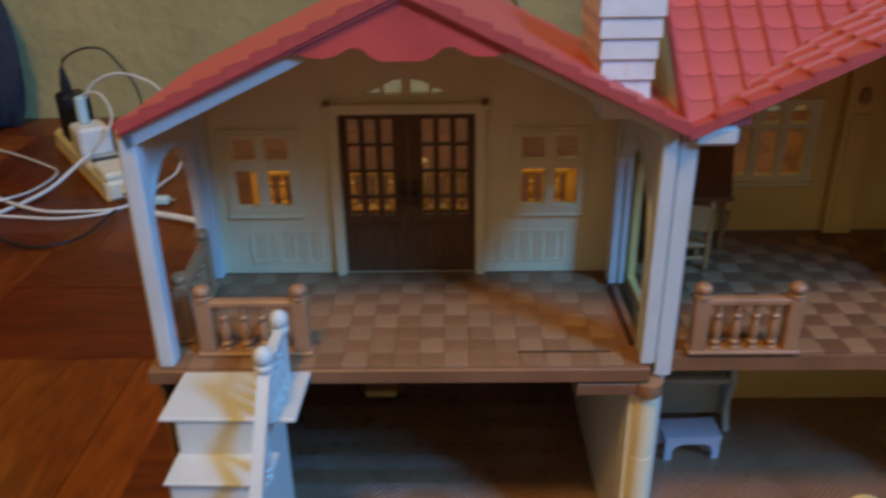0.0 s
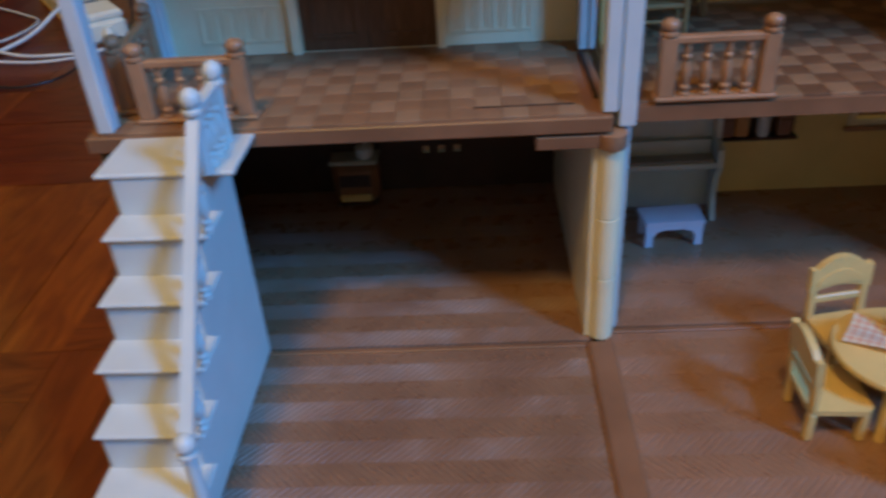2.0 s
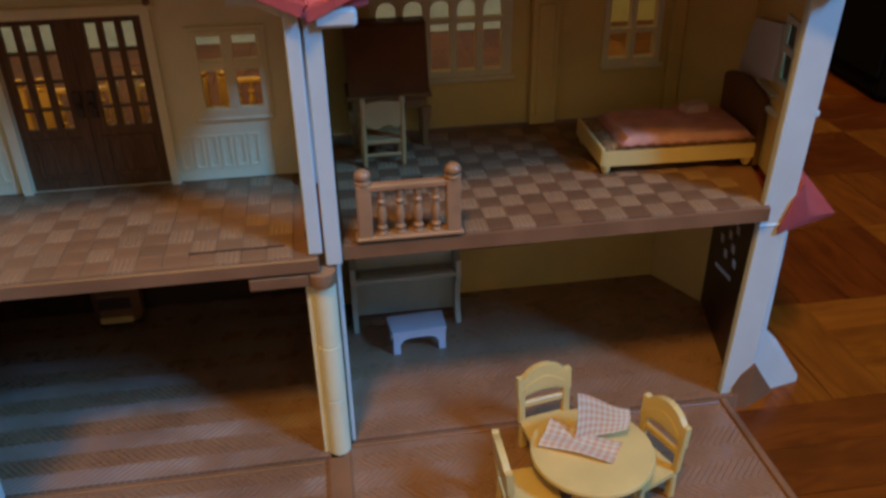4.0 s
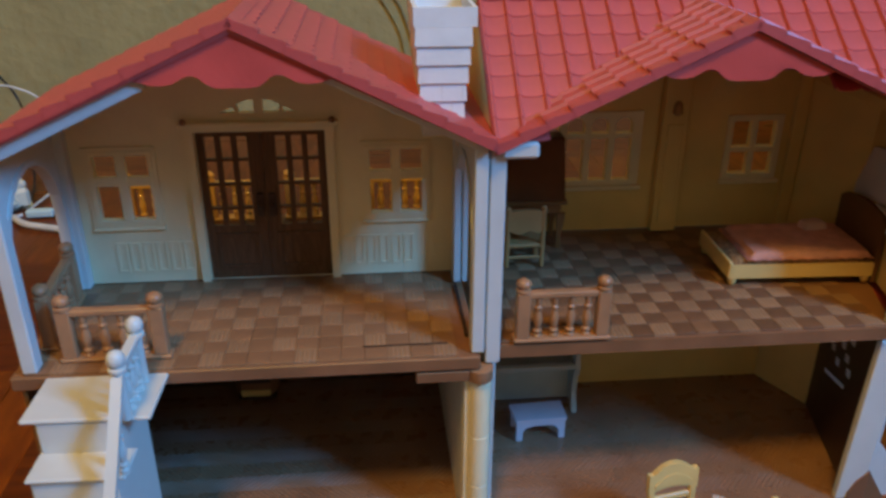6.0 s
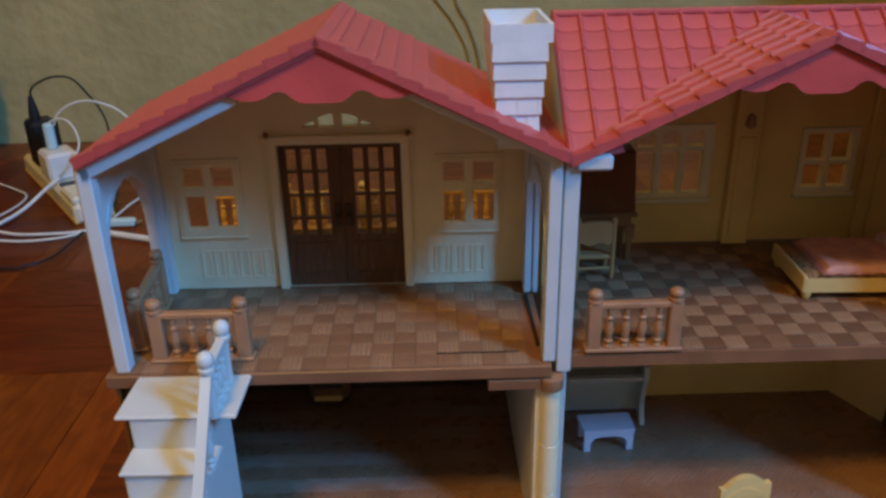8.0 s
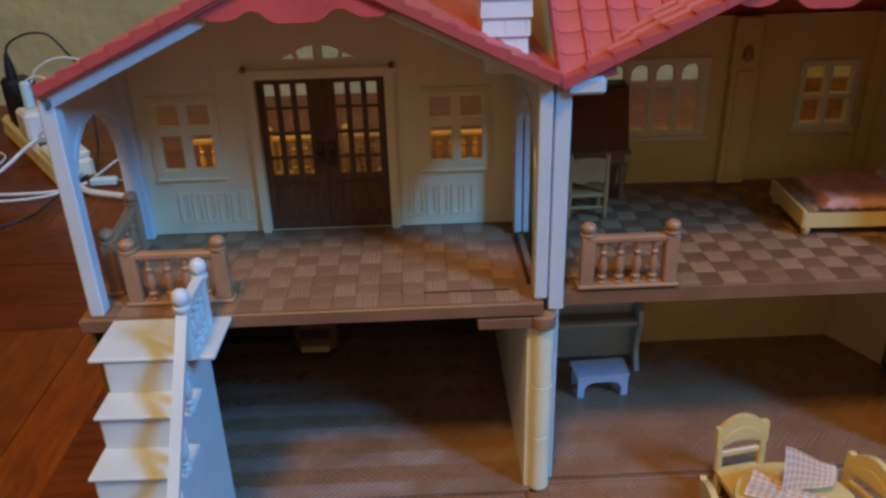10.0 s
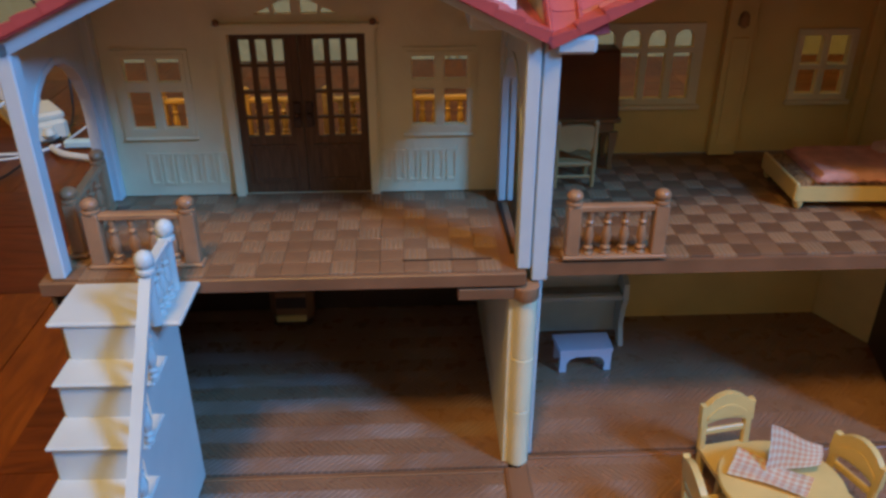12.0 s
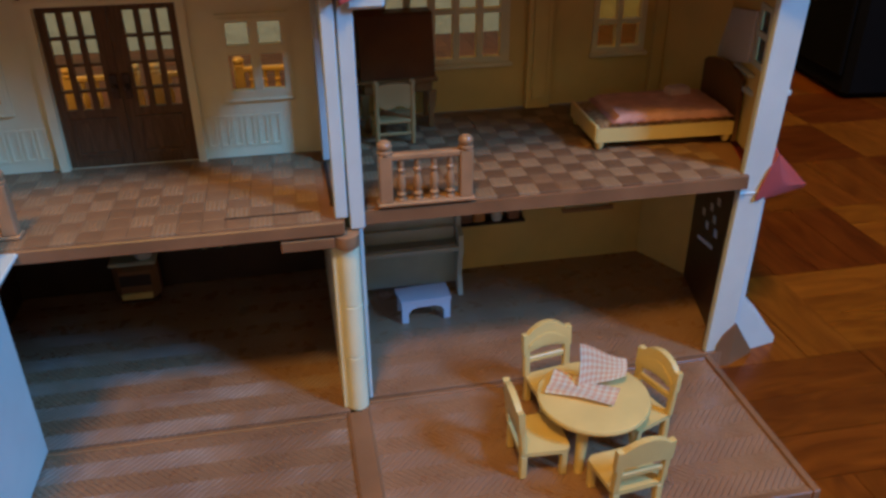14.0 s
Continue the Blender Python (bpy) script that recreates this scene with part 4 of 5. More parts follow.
part("tabletop", lathe(bmesh.new(), [(0.29, 0.295), (0.312, 0.303), (0.318, 0.318), (0.312, 0.332), (0.30, 0.336)], segs=48), SAND, table, smooth=True)
part("apron", lathe(bmesh.new(), [(0.20, 0.255), (0.205, 0.295)], segs=32), SAND, table, smooth=True)
for k in range(4):
    a = radians(57 + 90 * k)
    bm = lathe(bmesh.new(), [(0.026, 0.0), (0.032, 0.15), (0.036, 0.30)], segs=10)
    for v in bm.verts:
        v.co.x += 0.215 + 0.05 * (0.30 - v.co.z) / 0.30
    bm.transform(Matrix.Rotation(a, 4, "Z"))
    part("leg", bm, SAND, table, smooth=True)


def dining_chair(name, label, material, m, group):
    c = thing(name, label, "chair", m, group)
    part("seat", panel(bmesh.new(), [(-0.145, -0.135), (0.145, -0.135), (0.16, 0.12), (0.13, 0.145), (-0.13, 0.145), (-0.16, 0.12)], [], "z", 0.16, 0.028), material, c)
    for x, y in ((-0.125, -0.115), (0.125, -0.115), (-0.135, 0.11), (0.135, 0.11)):
        part("leg", bx(x - 0.022, x + 0.022, y - 0.02, y + 0.02, 0.0, 0.162, bevel=0.008), material, c)

    def lean(bm):
        for v in bm.verts:
            v.co.z += 0.085 * (v.co.z - 0.18)
            v.co.y -= 0.09 * (v.co.z - 0.18) + 0.012 * math.cos(v.co.x / 0.17 * math.pi / 2)
        return part
    for x in (-0.135, 0.135):
        bm = bx(x - 0.022, x + 0.022, -0.135, -0.10, 0.18, 0.44, bevel=0.008)
        lean(bm)
        part("back_post", bm, material, c)
    bm = bmesh.new()
    n = 10
    top = [(-0.16 + 0.32 * k / n, 0.445 + (0.052 * math.sin(math.pi * (k - 1) / (n - 2)) ** 0.8 if 0 < k < n else 0.004)) for k in range(n + 1)]
    low = [(0.16 - 0.32 * k / n, 0.33 + 0.022 * math.sin(math.pi * k / n)) for k in range(n + 1)]
    panel(bm, top + low, [], "y", -0.135, 0.035)
    lean(bm)
    part("top_rail", bm, material, c)
    bm = bmesh.new()
    panel(bm, [(0.12 - 0.24 * k / n, 0.385 + 0.05 * math.sin(math.pi * k / n)) for k in range(n + 1)] + [(-0.12 + 0.24 * k / n, 0.363) for k in range(n + 1)], [], "y", -0.10, 0.006)
    lean(bm)
    part("carved_panel", bm, material, c)
    bm = bx(-0.12, 0.12, -0.13, -0.105, 0.265, 0.30)
    lean(bm)
    part("cross_rail", bm, material, c)
    return c


GRP = "chairs round the table"
yellow_chair = dining_chair("dining_chair", "sand yellow toy chair with a curved back", SAND, at(1.30, -0.985, PZ, 6.5), GRP)
for x, y, turn in ((0.925, -0.63, -90), (1.165, -0.215, 190), (1.545, -0.535, 109.5)):
    copy_thing(yellow_chair, at(x, y, PZ, turn))


def cloth(name, label, m, fold):
    n = 22
    bm = bmesh.new()
    uv = bm.loops.layers.uv.new("UVMap")
    grid = [[bm.verts.new(fold(i / n, j / n)) for i in range(n + 1)] for j in range(n + 1)]
    for j in range(n):
        for i in range(n):
            f = bm.faces.new((grid[j][i], grid[j][i + 1], grid[j + 1][i + 1], grid[j + 1][i]))
            for lp, (a, b) in zip(f.loops, ((i, j), (i + 1, j), (i + 1, j + 1), (i, j + 1))):
                lp[uv].uv = (a / n * 10, b / n * 6)
    out = bmesh.ops.solidify(bm, geom=bm.faces[:], thickness=0.006)
    ob = new(name, mesh_of(name, bm, CHECK, True))
    ob.matrix_basis = m
    return tagged(ob, label, "napkin", "napkins")


cloth("napkin", "apricot gingham napkin lying rumpled on the table", at(1.215, -0.525, PZ + 0.338, -30), lambda u, v: (-0.20 + 0.38 * u + 0.02 * v, -0.085 + 0.165 * v, 0.008 + 0.035 * (1 - u) ** 2 * v + 0.012 * math.sin(3.1 * u + 1.2 * v) ** 2 + 0.008 * (1 + math.sin(8 * v + 2 * u))))
cloth("napkin", "apricot gingham napkin standing folded on the table", at(1.19, -0.52, PZ + 0.338, 4), lambda u, v: (0.275 * u + 0.025 * v + 0.01 * math.sin(3 * v), 0.075 * v * (1 - 0.2 * u) + 0.018 * math.sin(4.5 * u + 0.6), 0.006 + 0.07 * u * (1 - v) + v * (0.255 - 0.125 * u) + 0.006 * (1 + math.sin(6 * u + 1)) * v))

# ---- lower right room ----
GZ0 = 0.122
piano = thing("toy_piano", "sage grey upright toy piano against the wall", "piano", at(0.52, 1.30, GZ0))
part("case", bx(-0.36, 0.36, 0.02, 0.20, 0.02, 0.80), PIANO, piano)
part("lid", bx(-0.385, 0.385, -0.01, 0.21, 0.80, 0.83), PIANO, piano)
part("key_shelf", bx(-0.345, 0.345, -0.14, 0.02, 0.37, 0.41), PIANO, piano)
part("fallboard", bx(-0.335, 0.335, -0.02, 0.02, 0.415, 0.52), PIANO, piano)
part("keys", bx(-0.32, 0.32, -0.125, -0.025, 0.41, 0.425), mat("dull_key_plastic", (0.34, 0.32, 0.27), 0.5), piano)
for x in (-0.375, 0.34):
    part("side", panel(bmesh.new(), [(0.20, 0.0), (0.20, 0.82), (-0.03, 0.82), (-0.05, 0.66), (-0.06, 0.54), (-0.15, 0.50), (-0.165, 0.38), (-0.12, 0.30), (-0.10, 0.15), (-0.135, 0.05), (-0.155, 0.0), (-0.09, 0.0), (-0.05, 0.06)], [], "x", x, 0.035), PIANO, piano)
stool = thing("piano_bench", "lilac white toy bench with arched legs", "bench", at(0.56, 0.955, GZ0, 3))
part("seat", panel(bmesh.new(), [(-0.18, -0.10), (0.18, -0.10), (0.19, 0.10), (-0.19, 0.10)], [], "z", 0.15, 0.028), LILAC, stool)
for y in (-0.095, 0.072):
    part("arched_leg", panel(bmesh.new(), [(-0.175, 0.0), (-0.13, 0.0), (-0.13, 0.07), (-0.105, 0.105), (-0.06, 0.118), (0.06, 0.118), (0.105, 0.105), (0.13, 0.07), (0.13, 0.0), (0.175, 0.0), (0.175, 0.152), (-0.175, 0.152)], [], "y", y, 0.025), LILAC, stool)
rack = thing("wall_rack", "dark brown toy wall rack with small jars", "shelf", at(1.17, 1.50, 0.53))
part("back_board", bx(-0.25, 0.27, 0.0, 0.026, 0.0, 0.30), BROWN_DARK, rack)
part("shelf", bx(-0.25, 0.27, -0.09, 0.0, 0.02, 0.04), BROWN_DARK, rack)
for x, w_, h_, mt in ((-0.19, 0.05, 0.13, BROWN), (-0.09, 0.045, 0.14, ORANGE), (0.18, 0.045, 0.12, BROWN)):
    jar = thing("toy_box", "small toy kitchen box on the wall rack", "box", at(1.17 + x, 1.455, 0.572), "rack boxes")
    part("body", bx(-w_, w_, -0.03, 0.03, 0, h_, bevel=0.01), mt, jar)
    part("lid", bx(-w_ - 0.004, w_ + 0.004, -0.034, 0.034, h_, h_ + 0.016), mt, jar)
cup = thing("toy_canister", "white toy canister on the wall rack", "canister", at(1.22, 1.455, 0.572))
part("body", lathe(bmesh.new(), [(0.038, 0), (0.042, 0.01), (0.042, 0.12), (0.038, 0.128)], segs=16), WHITE, cup, smooth=True)
part("lid", lathe(bmesh.new(), [(0.044, 0.128), (0.044, 0.142), (0.01, 0.15), (0.01, 0.165)], segs=16), WHITE, cup, smooth=True)

# ---- lower left room ----
stove = thing("toy_cabinet", "brown rounded toy cabinet with a cream drawer, in shade", "cabinet", at(-1.48, 1.56, GZ0))
part("body", bx(-0.16, 0.16, -0.06, 0.13, 0.02, 0.33, bevel=0.05), BROWN, stove)
part("drawer", bx(-0.115, 0.105, -0.085, -0.058, 0.055, 0.105, bevel=0.012), SAND, stove, "cream drawer front")
part("opening", bx(-0.11, 0.11, -0.066, -0.058, 0.16, 0.25, bevel=0.002), BROWN_DARK, stove)
part("plinth", bx(-0.14, 0.14, -0.04, 0.12, 0.0, 0.03), BROWN_DARK, stove)
part("top", bx(-0.165, 0.165, -0.075, 0.135, 0.33, 0.36, bevel=0.01), PIANO, stove, "grey worktop")
part("splash_back", bx(-0.16, 0.16, 0.09, 0.125, 0.36, 0.50), BROWN_DARK, stove)
pot = thing("toy_pot", "white toy pot on the dark cabinet", "pot", at(-1.40, 1.56, GZ0 + 0.362))
part("body", lathe(bmesh.new(), [(0.05, 0), (0.065, 0.02), (0.065, 0.07), (0.06, 0.072)], segs=16), WHITE, pot, smooth=True)
part("lid", lathe(bmesh.new(), [(0.066, 0.072), (0.05, 0.09), (0.012, 0.098), (0.012, 0.115)], segs=16), WHITE, pot, smooth=True)

# ---- upper right room ----
FZ = UP + 0.003
desk = thing("writing_desk", "mahogany toy secretary desk with brown curved legs", "desk", at(0.485, 1.36, FZ))
part("hutch", bx(-0.25, 0.23, 0.02, 0.16, 0.42, 0.73), MAHOGANY, desk)
part("hutch_top", bx(-0.26, 0.24, 0.005, 0.165, 0.718, 0.745), MAHOGANY, desk)
part("slant", panel(bmesh.new(), [(-0.115, 0.351), (0.022, 0.351), (0.022, 0.742), (0.004, 0.744), (-0.012, 0.737)], [], "x", -0.255, 0.49), MAHOGANY, desk)
part("writing_top", bx(-0.27, 0.25, -0.13, 0.165, 0.32, 0.35), TAN_DARK, desk)
part("drawer_box", bx(-0.24, 0.22, -0.09, 0.15, 0.24, 0.322), TAN_DARK, desk)
for x in (-0.235, 0.215):
    for y in (-0.09, 0.13):
        bm = panel(bmesh.new(), [(-0.022, 0.0), (0.012, 0.0), (0.006, 0.08), (0.022, 0.17), (0.03, 0.25), (-0.03, 0.25), (-0.022, 0.15)], [], "y", -0.015, 0.03)
        if x < 0:
            bm.transform(Matrix.Scale(-1, 4, (1, 0, 0)))
        bmesh.ops.translate(bm, vec=(x, y, 0), verts=bm.verts[:])
        part("leg", bm, TAN_DARK, desk)
dchair = thing("desk_chair", "tan toy chair with upright back posts drawn up to the desk", "chair", at(0.405, 1.075, FZ, 1))
part("seat", bx(-0.132, 0.132, -0.105, 0.11, 0.135, 0.165, bevel=0.01), TAN, dchair)
for x in (-0.115, 0.115):
    part("leg", bx(x - 0.015, x + 0.015, 0.07, 0.10, 0.0, 0.137), TAN, dchair)
    part("back_post", lathe(bmesh.new(), [(0.013, 0.0), (0.016, 0.12), (0.017, 0.16), (0.015, 0.375), (0.019, 0.39), (0.019, 0.41), (0.008, 0.423)], x, -0.095, 10), TAN, dchair, smooth=True)
part("back_panel", panel(bmesh.new(), [(-0.11, 0.268)] + [(-0.11 + 0.022 * k, 0.245 + 0.012 * math.cos(k)) for k in range(1, 10)] + [(0.11, 0.268), (0.11, 0.385)] + [(0.11 - 0.022 * k, 0.39 + 0.012 * math.sin(math.pi * k / 10)) for k in range(1, 10)] + [(-0.11, 0.385)], [], "y", -0.105, 0.022), TAN, dchair)
part("cross_rail", bx(-0.11, 0.11, -0.103, -0.087, 0.06, 0.08), TAN, dchair)
bed = thing("toy_bed", "sand yellow toy bed with turned feet and a headboard", "bed", at(1.625, 0.60, FZ, -2))
part("frame", panel(bmesh.new(), rect(0.0, 0.91, 0.0, 0.52), [], "z", 0.05, 0.085), SAND, bed)
for x, y in ((0.03, 0.03), (0.88, 0.03), (0.03, 0.49), (0.88, 0.49)):
    part("foot", lathe(bmesh.new(), [(0.018, 0.0), (0.028, 0.02), (0.03, 0.052)], x, y, 10), SAND, bed, smooth=True)
part("headboard", panel(bmesh.new(), [(0.0, 0.0), (0.52, 0.0), (0.52, 0.40), (0.47, 0.43), (0.36, 0.455), (0.26, 0.465), (0.16, 0.455), (0.05, 0.43), (0.0, 0.40)], [], "x", 0.912, 0.03), HEADBOARD, bed, "dark brown headboard")
part("footboard", bx(-0.012, 0.012, 0.0, 0.52, 0.05, 0.16), SAND, bed)


def soft_slab(x0, x1, y0, y1, z0, z1, puff, n=24):
    """A padded cloth slab with a gently uneven top."""
    bm = bmesh.new()
    bmesh.ops.create_grid(bm, x_segments=n, y_segments=n, size=0.5)
    for v in bm.verts:
        u, w2 = v.co.x * 2, v.co.y * 2
        edge = (1 - abs(u) ** 10) * (1 - abs(w2) ** 10)
        v.co = Vector(((x0 + x1) / 2 + u * (x1 - x0) / 2, (y0 + y1) / 2 + w2 * (y1 - y0) / 2, z0 + (z1 - z0) * edge ** 0.25 + puff * (noise.noise(Vector((u * 3, w2 * 3, z0 * 9))))))
    out = bmesh.ops.extrude_face_region(bm, geom=bm.faces[:])
    for g in out["geom"]:
        if isinstance(g, bmesh.types.BMVert):
            g.co.z = z0
    return bm


sheet_ob = new("bed_sheet", mesh_of("bed_sheet", soft_slab(0.02, 0.905, 0.02, 0.505, 0.0, 0.028, 0.003), LACE, True))
sheet_ob.matrix_basis = at(1.625, 0.60, FZ + 0.136, -2)
tagged(sheet_ob, "brown printed cotton sheet with a frilled edge on the toy bed", "bed sheet")
quilt = thing("quilt", "salmon pink padded quilt on the toy bed", "quilt", at(1.625, 0.60, FZ + 0.165, -2))
part("cover", soft_slab(0.12, 0.90, 0.012, 0.495, 0.008, 0.052, 0.006), PINK, quilt, smooth=True)
bm = bmesh.new()
ring = []
for k in range(120):
    u = k / 120 * 4
    e, f = int(u), u - int(u)
    x, y = ((0.10 + 0.805 * f, 0.002), (0.905, 0.002 + 0.505 * f), (0.905 - 0.805 * f, 0.507), (0.10, 0.507 - 0.505 * f))[e]
    cx, cy = 0.55, 0.255
    wave = 0.004 * math.sin(k * 2.1)
    ring.append([bm.verts.new((x, y, 0.004 + wave)), bm.verts.new((x + (cx - x) * 0.08, y + (cy - y) * 0.10, 0.022 + wave))])
for k in range(120):
    a, b = ring[k], ring[(k + 1) % 120]
    bm.faces.new((a[0], b[0], b[1], a[1]))
bmesh.ops.solidify(bm, geom=bm.faces[:], thickness=0.004)
part("frill", bm, PINK, quilt, "gathered pink edge", smooth=True)
for x, y in ((2.32, 0.97),):
    pl = new("pillow", mesh_of("pillow", soft_slab(-0.08, 0.08, -0.05, 0.05, 0, 0.05, 0.006, 12), PINK_PALE, True))
    pl.matrix_basis = at(x, y, FZ + 0.212, 8)
    tagged(pl, "small pale pink cotton pillow on the quilt", "pillow")

# ---- beside the house: power strip, plugs and cables ----
strip = thing("power_strip", "aged white multi-socket power strip on the parquet", "power strip", at(-5.78, 7.04, 0.0, 36))
part("body", bx(-0.24, 0.24, -1.45, 1.42, 0.0, 0.27, bevel=0.05), SOCKET, strip)
part("edge_band", bx(-0.25, 0.25, -1.42, 1.43, 0.0, 0.07, bevel=0.02), OCHRE, strip, "yellowed lower shell")
part("switch", bx(-0.17, 0.17, -0.66, -0.48, 0.265, 0.30, bevel=0.02), CABLE_BLACK, strip, "black rocker switch")
part("end_block", bx(-0.23, 0.23, -1.42, -0.82, 0.25, 0.36, bevel=0.04), SOCKET, strip)
part("cable_gland", lathe(bmesh.new(), [(0.07, 0.10), (0.08, 0.12), (0.05, 0.2)], 0.0, -1.46, 10), SOCKET, strip, smooth=True)
charger = thing("phone_charger", "white cube charger plugged into the power strip", "charger", at(-5.74, 6.93, 0.272, 37))
part("body", bx(-0.21, 0.21, -0.24, 0.24, 0.0, 0.38, bevel=0.04), CABLE, charger)
part("usb_plug", bx(-0.10, 0.03, 0.02, 0.15, 0.375, 0.74, bevel=0.03), USB, charger, "pale teal plug")
plug = thing("black_plug", "black adapter plugged upright into the power strip", "plug", at(-6.17, 7.53, 0.272, 37))
part("body", bx(-0.19, 0.19, -0.2, 0.22, 0.0, 0.66, bevel=0.05), CABLE_BLACK, plug)
part("strain_relief", lathe(bmesh.new(), [(0.075, 0.65), (0.07, 0.78), (0.03, 1.0)], -0.06, 0.0, 10), CABLE_BLACK, plug, smooth=True)
BLK, WHT = "black_cable", "white_cable"
tube(BLK, [(-6.215, 7.50, 1.24), (-6.17, 7.45, 1.36), (-6.03, 7.4, 1.47), (-5.80, 7.4, 1.55), (-5.56, 7.4, 1.52), (-5.36, 7.35, 1.32), (-5.2, 7.3, 1.10), (-5.1, 7.2, 0.85), (-5.03, 7.0, 0.4), (-4.95, 6.7, 0.08), (-4.85, 6.2, 0.05), (-4.84, 5.8, 0.05), (-4.92, 5.4, 0.05), (-4.98, 4.7, 0.05), (-5.2, 4.44, 0.05), (-5.45, 4.40, 0.05), (-5.79, 4.56, 0.05), (-6.1, 4.87, 0.06), (-6.6, 5.36, 0.17)], 0.015, CABLE_BLACK, None, "thin black cable curling over the parquet", "cable")
tube(WHT, [(-5.87, 7.0, 0.92), (-5.82, 7.0, 1.0), (-5.66, 6.97, 1.07), (-5.5, 6.9, 1.05), (-5.38, 6.8, 0.94), (-5.32, 6.7, 0.80), (-5.35, 6.6, 0.67), (-5.43, 6.58, 0.55), (-5.55, 6.58, 0.44), (-5.62, 6.60, 0.37)], 0.014, CABLE, None, "thin white charging cable curling beside its charger", "cable")
tube(WHT, [(-5.74, 7.0, 0.98), (-5.66, 7.0, 1.13), (-5.48, 7.0, 1.25), (-5.26, 7.0, 1.30), (-5.04, 7.0, 1.26), (-4.8, 7.0, 1.13), (-4.58, 6.95, 0.85), (-4.48, 6.85, 0.5), (-4.55, 6.65, 0.12), (-4.66, 6.3, 0.05), (-4.70, 5.78, 0.06)], 0.014, CABLE, None, "thin white charging cable", "cable")
tube(WHT, [(-5.62, 6.64, 0.36), (-5.74, 6.46, 0.28), (-5.95, 6.1, 0.10), (-6.12, 5.7, 0.05), (-6.33, 5.25, 0.05), (-6.62, 5.05, 0.05), (-7.3, 4.9, 0.05), (-9.5, 4.4, 0.05)], 0.024, CABLE, None, "thick white cable lying across the parquet", "cable")
tube(WHT, [(-4.72, 5.64, 0.06), (-4.95, 5.43, 0.05), (-5.34, 5.37, 0.05), (-5.75, 5.37, 0.06), (-6.2, 5.53, 0.10), (-6.42, 5.65, 0.12), (-6.55, 5.5, 0.12), (-6.72, 5.2, 0.09), (-7.3, 5.08, 0.05), (-9.5, 4.95, 0.05)], 0.019, CABLE, None, "white cable lying across the parquet", "cable")
tube(WHT, [(-4.83, 5.55, 0.05), (-5.05, 5.28, 0.05), (-5.5, 5.16, 0.05), (-6.0, 5.16, 0.08), (-6.6, 5.12, 0.12), (-7.3, 5.0, 0.06), (-9.5, 4.68, 0.05)], 0.016, CABLE, None, "white cable crossing the others", "cable")
tube(WHT, [(-6.38, 5.6, 0.16), (-6.54, 5.35, 0.16), (-6.58, 4.96, 0.11), (-6.52, 4.54, 0.06), (-6.46, 4.1, 0.05), (-6.6, 3.65, 0.05), (-7.5, 3.2, 0.05)], 0.018, CABLE, None, "white cable leaving the tied bundle", "cable")
tube(WHT, [(-7.6, 4.98, 0.13), (-7.1, 4.76, 0.10), (-6.7, 4.55, 0.11), (-6.3, 4.3, 0.06), (-6.0, 4.1, 0.05), (-5.7, 3.71, 0.05), (-5.5, 3.38, 0.05), (-5.39, 3.08, 0.05), (-5.35, 2.8, 0.05), (-5.4, 2.41, 0.05), (-5.5, 2.05, 0.05), (-5.8, 1.6, 0.05), (-6.4, 1.2, 0.05)], 0.026, CABLE, None, "white cable in a wide loop on the parquet", "cable")
tube(WHT, [(-9.5, 6.3, 0.05), (-8.45, 7.0, 0.05), (-8.3, 7.35, 0.05), (-8.1, 7.7, 0.05), (-7.85, 7.84, 0.05), (-7.45, 7.72, 0.05), (-6.9, 7.36, 0.05), (-6.45, 7.0, 0.06), (-6.19, 6.72, 0.08), (-6.12, 6.4, 0.08), (-6.13, 5.85, 0.12), (-6.25, 5.5, 0.16), (-6.6, 5.2, 0.15)], 0.014, CABLE, None, "thin white cable in a loop near the wall", "cable")
usb = thing("loose_plug", "white cable end with a pale plug on the parquet", "plug", at(0, 0, 0))
tube("cable", [(-4.8, 5.58, 0.05), (-4.62, 5.38, 0.05), (-4.38, 5.27, 0.05), (-4.07, 5.15, 0.05), (-3.76, 5.0, 0.05)], 0.040, CABLE, usb)
usb2 = thing("usb_plug", "pale teal plug with a steel tip on the parquet", "plug", at(-4.52, 5.68, 0.0, 2))
part("body", bx(-0.17, 0.15, -0.055, 0.055, 0.012, 0.11, bevel=0.02), USB, usb2)
part("tip", bx(0.15, 0.225, -0.03, 0.03, 0.045, 0.075, bevel=0.006), STEEL, usb2)
for x, y, z in ((-6.60, 5.27, 0.05), (-8.34, 7.28, 0.0)):
    tie = thing("cable_tie", "black twist tie round the white cables", "cable tie", at(x, y, z), "cable ties")
    part("loop", lathe(bmesh.new(), [(0.025, 0.0), (0.045, 0.02), (0.045, 0.06), (0.025, 0.10)], segs=10), CABLE_BLACK, tie, smooth=True)

# wall cable and bare plaster low on the wall
tube("wall_cable", [(-0.75, 9.56, 3.2), (-0.6, 9.56, 2.4), (-0.25, 9.56, 1.9), (0.0, 9.56, 1.4), (0.10, 9.56, 0.7), (0.1, 9.56, 0.05)], 0.02, mat("drab_cable", (0.39, 0.325, 0.14), 0.7), None, "drab cable running down the yellow wall", "cable")
tube("wall_cable", [(-0.40, 9.56, 3.2), (-0.18, 9.56, 2.2), (0.02, 9.56, 1.8), (0.2, 9.56, 1.2), (0.24, 9.56, 0.5), (0.25, 9.56, 0.05)], 0.02, mat("dark_cable", (0.30, 0.25, 0.118), 0.6), None, "dark cable running down the yellow wall", "cable")


